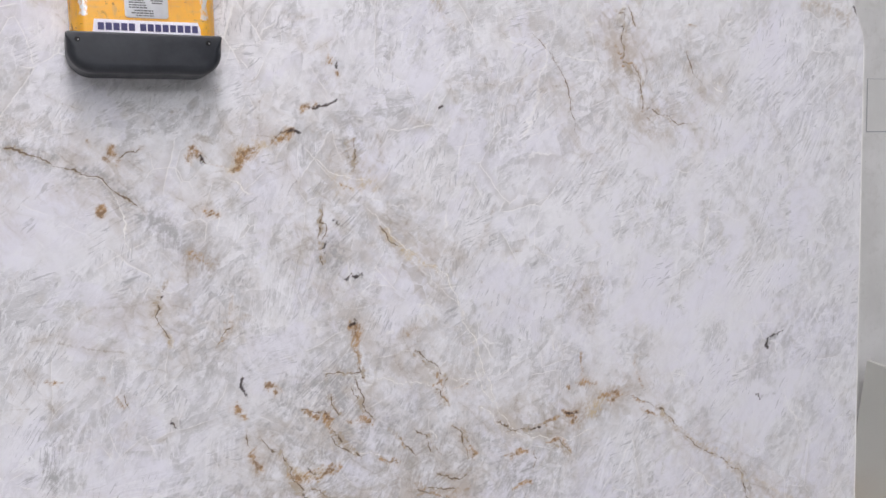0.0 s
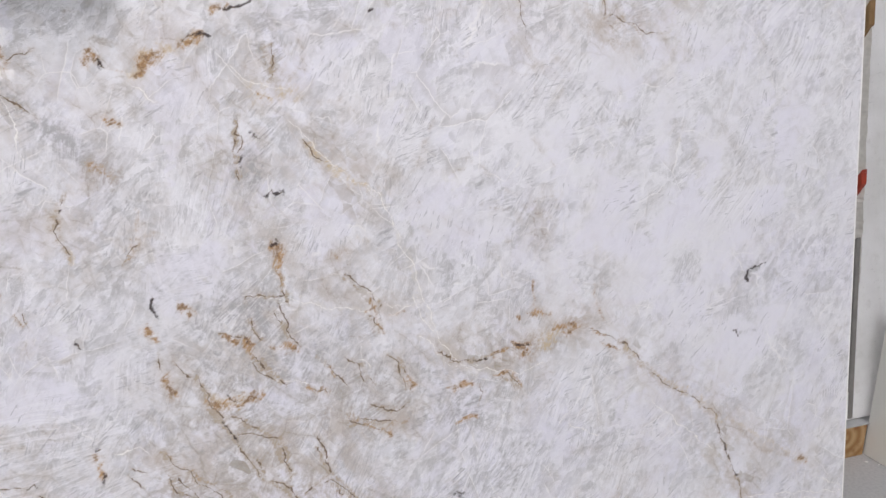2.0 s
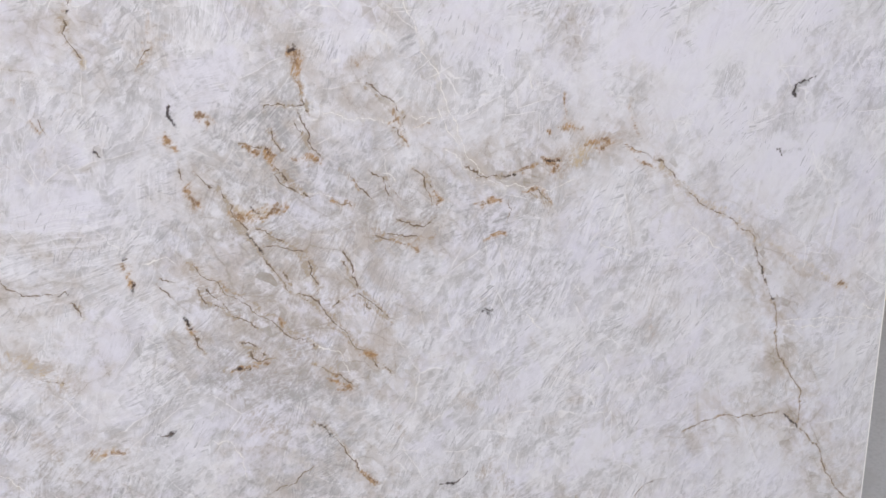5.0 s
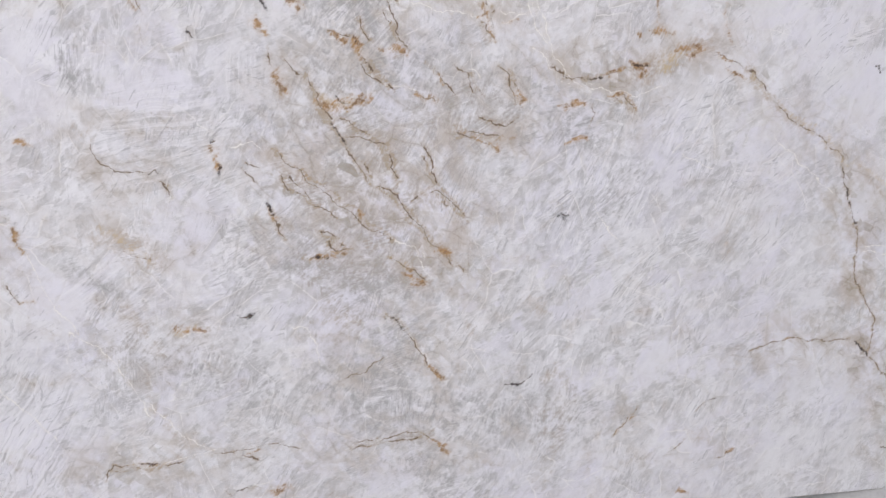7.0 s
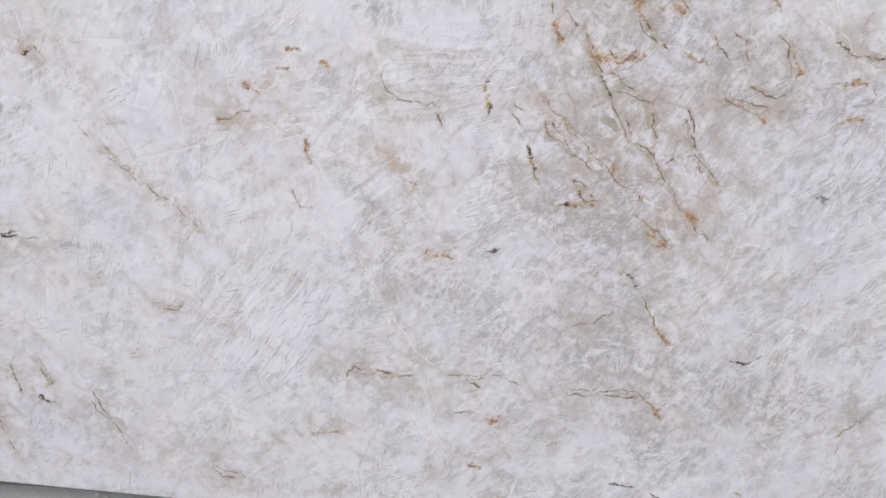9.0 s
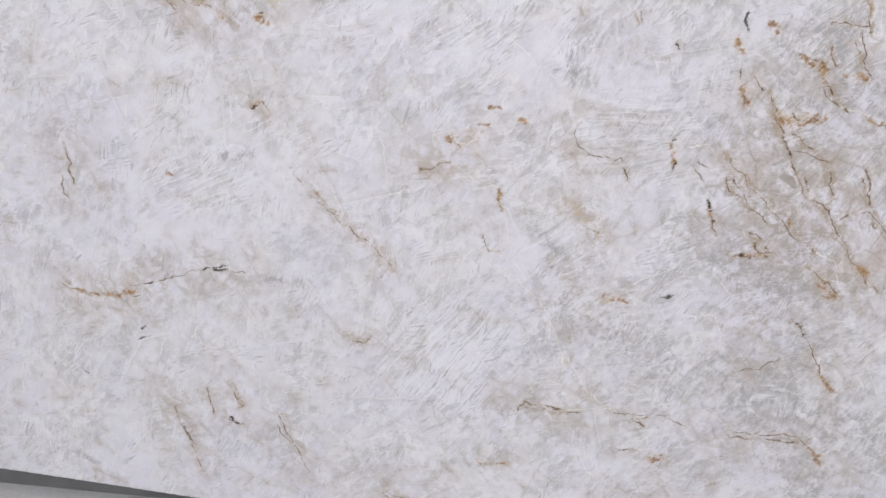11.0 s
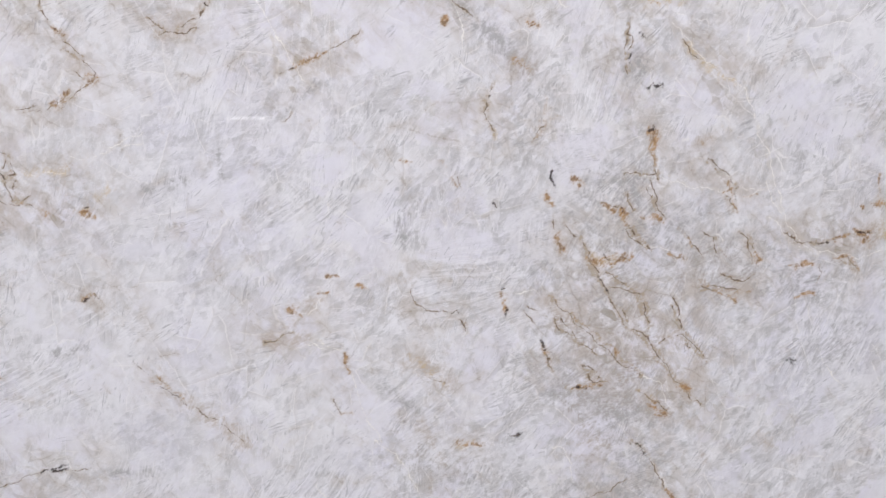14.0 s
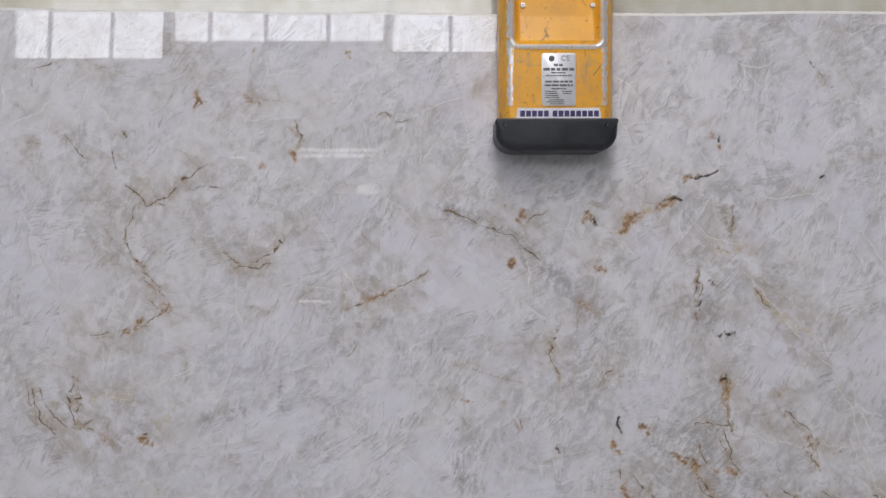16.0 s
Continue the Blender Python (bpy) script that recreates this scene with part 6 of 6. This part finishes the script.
def housing():
    """The pressed cover: rounded long edges and a dished panel at its upper end."""
    nx, nz = 81, 150
    xs, zs = np.linspace(-HALF, HALF, nx), np.linspace(Z0, Z1, nz)
    verts, ridge, flat = [], [], []
    for z in zs:
        # the panel narrows into rounded lower corners
        for x in xs:
            side = HALF - abs(x)
            y = -0.072 + 0.024 * max(0.0, 1 - side / 0.024) ** 2.4
            inx = 0.0815 - abs(x)
            inz = z - 1.891
            if inx < 0.016 and inz < 0.016:
                inside = 0.016 - math.hypot(0.016 - inx, 0.016 - inz)
            else:
                inside = min(inx, inz)
            dip = min(1.0, max(0.0, inside / 0.016))
            dip = dip * dip * (3 - 2 * dip)
            slope = 0.012 + 0.02 * min(1.0, max(0.0, (z - 1.90) / 0.05)) * 0.5
            y += dip * slope
            lip = math.exp(-((inside - 0.001) / 0.0042) ** 2) * (1.0 if z > 1.885 else 0.9)
            y -= 0.0022 * lip
            streak = 0.62 * math.exp(-((abs(x) - 0.0835) / 0.007) ** 2) * (1.0 if z > 1.88 else 0.80 if z > 1.79 else 0.35)
            verts.append((CX + x, y, z))
            ridge.append(max(lip, streak))
            flat.append(1.0 - dip)
    bm = bmesh.new()
    vs = [bm.verts.new(v) for v in verts]
    for r in range(nz - 1):
        for c in range(nx - 1):
            a = r * nx + c
            bm.faces.new((vs[a], vs[a + 1], vs[a + nx + 1], vs[a + nx]))
    rim = [vs[c] for c in range(nx)] + [vs[r * nx + nx - 1] for r in range(1, nz)] + [vs[(nz - 1) * nx + c] for c in range(nx - 2, -1, -1)] + [vs[r * nx] for r in range(nz - 2, 0, -1)]
    back = [bm.verts.new((v.co.x, -0.003, v.co.z)) for v in rim]
    for a, b, c, d in zip(rim, back, back[1:] + back[:1], rim[1:] + rim[:1]):
        bm.faces.new((a, b, c, d))
    bm.faces.new(back)
    bmesh.ops.recalc_face_normals(bm, faces=bm.faces[:])
    return bm, ridge, flat


shell, ridge, flat = housing()
cover = part("cover", shell, ORANGE, clamp, "chipped orange pressed metal cover")
for key, values in (("ridge", ridge), ("flat", flat)):
    full = np.zeros(len(cover.data.vertices), np.float32)
    full[: len(values)] = values
    cover.data.attributes.new(key, "FLOAT", "POINT").data.foreach_set("value", full)
smooth(cover, 50)


def jaw_block():
    """The rubber jaw: a flat front, a square upper edge, sides and underside rounded over."""
    bm = extruded(rounded(-0.0990, 0.1165, 1.7085, 1.7655, 0.034, 10, (1, 1, 0.12, 0.12)), -0.079, -0.001)
    low = [e for e in bm.edges if all(v.co.y < -0.07 for v in e.verts) and min(v.co.z for v in e.verts) < 1.757]
    bmesh.ops.bevel(bm, geom=low, offset=0.013, segments=5, affect="EDGES", profile=0.5)
    top = [e for e in bm.edges if all(v.co.y < -0.07 and v.co.z > 1.7645 for v in e.verts)]
    bmesh.ops.bevel(bm, geom=top, offset=0.002, segments=2, affect="EDGES", profile=0.5)
    return bm


jaw = smooth(part("rubber_jaw", jaw_block(), RUBBER, clamp, "thick black rubber jaw with rounded corners"), 35)
for x in (-0.0835, 0.0962):
    # flat black disc: the hole's inner shade is put into its colour
    hole = part("screw_hole", disc(x, -0.0785, 1.7545, 0.0044, 0.0030), HOLE_SHADE, jaw, "black disc painted as the shaded inside of a screw hole")
    part("screw", disc(x + 0.0010, -0.0797, 1.7535, 0.0012, 0.0016, 10), SCREW, hole)
part("rear_jaw", block(-0.08, 0.10, THICK + 0.003, 0.052, 1.76, 2.12, 0.006), RUBBER, clamp, "black rubber jaw behind the slab")
part("bridge", block(-0.07, 0.09, -0.01, 0.05, 1.985, 2.12, 0.01), ORANGE, clamp)
plate = smooth(part("rating_plate", extruded(rounded(-0.018, 0.042, 1.788, 1.880, 0.004), -0.0745, -0.0712, 0.0006, 2), STEEL, clamp, "shiny metal rating plate with small print"), 30)
part("emblem", disc(-0.0005, -0.0748, 1.8705, 0.0052, 0.0006, 20), INK, plate)
for x, z in ((-0.0145, 1.8385), (0.0385, 1.8385), (-0.0145, 1.838)):
    part("rivet", disc(x, -0.075, z, 0.0012, 0.0016, 10), SCREW, plate)
rng = random.Random(4)
PRINT = ((1.859, 0.018, 0.0042, 0), (1.8515, 0.054, 0.0048, 0), (1.8455, 0.026, 0.0026, 0), (1.8405, 0.046, 0.0024, 0), (1.8300, 0.048, 0.0034, 0), (1.8235, 0.050, 0.0034, 0), (1.8175, 0.026, 0.0024, 0),
         (1.8128, 0.020, 0.0018, -0.014), (1.8128, 0.018, 0.0018, 0.015), (1.8093, 0.022, 0.0018, -0.013), (1.8093, 0.015, 0.0018, 0.015), (1.8057, 0.024, 0.0018, -0.012), (1.8022, 0.025, 0.0018, -0.012), (1.7980, 0.026, 0.0018, -0.004), (1.7945, 0.030, 0.0018, -0.006), (1.7910, 0.024, 0.0016, -0.003))
for z, wide, tall, shift in PRINT:
    x, stop, words = 0.012 + shift - wide / 2, 0.012 + shift + wide / 2, []
    while x < stop - 0.001:
        run = min(rng.uniform(1.2, 4.0) * tall, stop - x)
        words.append(block(x, x + run, -0.0750, -0.0744, z - tall / 2, z + tall / 2))
        x += run + tall * 0.45
    part("print_line", joined(*words), INK, plate)


def lettering(text, x, y, z, size, material, parent):
    curve = bpy.data.curves.new("mark", "FONT")
    curve.body, curve.size, curve.extrude, curve.align_x, curve.align_y = text, size, 0.0002, "CENTER", "CENTER"
    holder = bpy.data.objects.new("mark", curve)
    scene.collection.objects.link(holder)
    mesh = bpy.data.meshes.new_from_object(holder.evaluated_get(bpy.context.evaluated_depsgraph_get()))
    bpy.data.objects.remove(holder)
    mesh.transform(pose(x, y, z, 90, 0, 0))
    mesh.materials.append(material)
    ob = new("mark", mesh)
    ob.parent = parent
    return ob


lettering("CE", 0.0235, -0.0748, 1.8705, 0.013, INK, plate)
sticker = part("sticker", extruded([(-0.063, 1.7635), (0.087, 1.7635), (0.0865, 1.775), (0.083, 1.7842), (0.02, 1.7838), (-0.060, 1.7842)], -0.0735, -0.0715), PAPER, clamp, "white sticker with navy marks, scuffed")
for k in range(13):
    x = -0.0555 + k * 0.0104 + (0.005 if k > 4 else 0)
    tall = 0.0052
    z = 1.7742
    # plain navy shapes in place of the maker's mark
    part("print_mark", block(x, x + 0.0084, -0.0741, -0.0735, z - tall, z + tall, 0.0003, 1), BLUE, sticker)
for x in (-0.049, 0.0755):
    screw = part("screw", disc(x, -0.0535, 1.9690, 0.0048, 0.004, 20), STEEL, clamp, "bright pan-head screw")
    part("slot", disc(x, -0.0558, 1.9690, 0.0014, 0.0008, 10), INK, screw)


# ---- the other stones on the rack ----
behind = tagged(part("stone_slab", extruded([(-1.75, 0.40), (1.40, 0.40), (1.41, 2.20), (0.9, 2.235), (-0.4, 2.225), (-1.75, 2.24)], 0.060, 0.080), GREENISH), "greenish white stone slab with yellow stains, behind the front slab", "stone slab")
behind.matrix_world = LEANING


def broken_edge(x, z0, z1, steps, amount, seed):
    """An unsawn edge: bites of several sizes."""
    r = random.Random(seed)
    waves = [(r.uniform(4, 60), r.uniform(0, 6.28)) for _ in range(9)]
    out = []
    for k in range(steps + 1):
        z = z0 + (z1 - z0) * k / steps
        drift = sum(math.sin(z * f + p) / (f + 6) for f, p in waves) * 6
        out.append((x + 0.036 * min(1.0, (z - z0) / 0.6) + amount * drift + r.uniform(-0.4, 0.4) * amount, z))
    return out


def rough_slab(y0, left, right, z0, z1, seed, material, label, depth=0.02):
    edge = broken_edge(left, z0, z1, 220, 0.0042, seed)
    bm = extruded([(right, z1), *edge[::-1], (right, z0)], y0, y0 + depth)
    for f in bm.faces:
        f.material_index = 0 if abs(f.normal.y) > 0.9 else 1
    ob = tagged(part("stone_slab", bm, (material, ROUGH)), label, "stone slab", "stone slabs on the rack")
    ob.matrix_world = LEANING
    return ob


rough_slab(0.985, 2.658, 5.2, 0.285, 2.35, 5, MARBLE, "dusty white stone slab with a thick broken edge, standing on timber", 0.11)
note = tagged(part("paper_label", block(2.832, 3.047, 0.981, 0.983, 1.652, 1.857, 0.0), LABEL), "blank white paper label stuck on the stone", "label")
note.matrix_world = LEANING
# grey sheet, deeper below: paints the label's outline and thin shadow
part("edge", block(2.830, 3.049, 0.9835, 0.9848, 1.648, 1.859), FRAME, note, "thin grey sheet drawn as the label's outline and shadow line")
sleeper = tagged(new("timber_block"), "sawn timber block under the stone slabs, ringed end grain", "timber block")
part("beam", block(2.20, 2.735, 0.98, 1.10, 0.0, 0.134, 0.003), ENDGRAIN, sleeper)
part("film", block(2.20, 2.738, 0.975, 1.40, 0.1345, 0.140, 0.001), WRAP, sleeper, "grey plastic film over the timber")
panel = tagged(part("stone_offcut", block(2.742, 2.762, -1.2, 0.985, 0.002, 0.622, 0.0015), BOARD), "cream stone offcut standing on its long edge", "stone offcut")


def spacer(name, x0, x1, back, front, material, label):
    """A slanting strip across the stack's edge: (low, high) at its back and at its front."""
    bm = bmesh.new()
    ring = ((0.980, front[0]), (0.980, front[1]), (1.10, back[1]), (1.10, back[0]))
    near, far = [[bm.verts.new((x, y, z)) for y, z in ring] for x in (x0, x1)]
    bm.faces.new(near)
    bm.faces.new(far[::-1])
    for k in range(4):
        bm.faces.new((near[k - 1], near[k], far[k], far[k - 1]))
    bmesh.ops.recalc_face_normals(bm, faces=bm.faces[:])
    bmesh.ops.bevel(bm, geom=bm.edges[:], offset=0.002, segments=1, affect="EDGES")
    ob = tagged(part(name, bm, material), label, "spacer")
    ob.matrix_world = LEANING
    return ob


spacer("timber_spacer", 2.676, 2.702, (1.635, 1.72), (1.775, 1.865), TIMBER, "brown timber strip against the broken stone edge")
spacer("red_strap", 2.674, 2.700, (1.035, 1.115), (1.20, 1.255), REDSTEEL, "red strap over the broken stone edge")
# added dark strip: darkens the lower gap, not a part of the rack
spacer("dark_gap_strip", 2.664, 2.686, (0.29, 0.93), (0.29, 1.0), GAP_DARK, "dark strip added to darken the lower gap beside the stone edge")
rail = tagged(part("rack_rail", block(-1.9, 1.42, 0.062, 0.30, 0.0, 0.34, 0.003), DARKSTEEL), "dark grey steel foot of the slab rack", "rack")

# ---- lamps that show in the polish ----
def tube_lamp(x0, count, pitch, tube, y, z, rows):
    lamp = tagged(new("hanging_light"), "twin tube light hanging under the roof, switched on", "light", "hanging lights")
    x1 = x0 + (count - 1) * pitch + tube
    part("housing", block(x0 - 0.03, x1 + 0.03, y - 0.10, y - 0.05, z - 0.03, z + 0.03 + 0.10 * rows), FRAME, lamp)
    part("rod", block((x0 + x1) / 2 - 0.01, (x0 + x1) / 2 + 0.01, y - 0.085, y - 0.065, z + 0.03 + 0.10 * rows, 9.2), FRAME, lamp)
    for k in range(count):
        for r in range(rows):
            part("tube", block(x0 + k * pitch, x0 + k * pitch + tube, y - 0.04, y, z + 0.10 * r, z + 0.10 * r + 0.042, 0.008), TUBE, lamp)


tube_lamp(-2.05, 2, 0.13, 0.10, -13.2, 4.15, 2)
tube_lamp(-1.68, 3, 0.15, 0.12, -13.2, 4.15, 2)
tube_lamp(-2.72, 7, 0.21, 0.17, -13.0, 4.78, 2)
tube_lamp(-3.90, 2, 0.15, 0.12, -13.0, 4.74, 2)
tube_lamp(-2.82, 2, 0.37, 0.355, -13.9, 2.22, 1)

# ---- chips and crumbs on the floor ----
for n, (x, y, size) in enumerate(((-1.127, 0.046, 0.005), (-1.086, 0.040, 0.009), (-1.071, 0.022, 0.006), (-0.804, 0.048, 0.008), (-0.781, 0.046, 0.014), (-0.755, 0.036, 0.006), (-0.989, 0.024, 0.004), (2.70, 0.93, 0.016), (2.735, 0.90, 0.010), (1.70, -0.02, 0.005), (1.76, 0.10, 0.004), (1.66, 0.16, 0.005))):
    bm = bmesh.new()
    bmesh.ops.create_icosphere(bm, subdivisions=1, radius=size / 2)
    r = random.Random(n)
    for v in bm.verts:
        v.co = Vector((v.co.x * r.uniform(0.4, 1.5), v.co.y * r.uniform(0.3, 1.0), v.co.z * 0.35))
    bmesh.ops.translate(bm, verts=bm.verts[:], vec=(x, y, -min(v.co.z for v in bm.verts)))
    tagged(part("stone_chip", bm, TAN if n == 4 else SAWN), "small tan chip lying on the floor" if n == 4 else "small white stone chip lying on the floor", "stone chip", "chips on the floor")
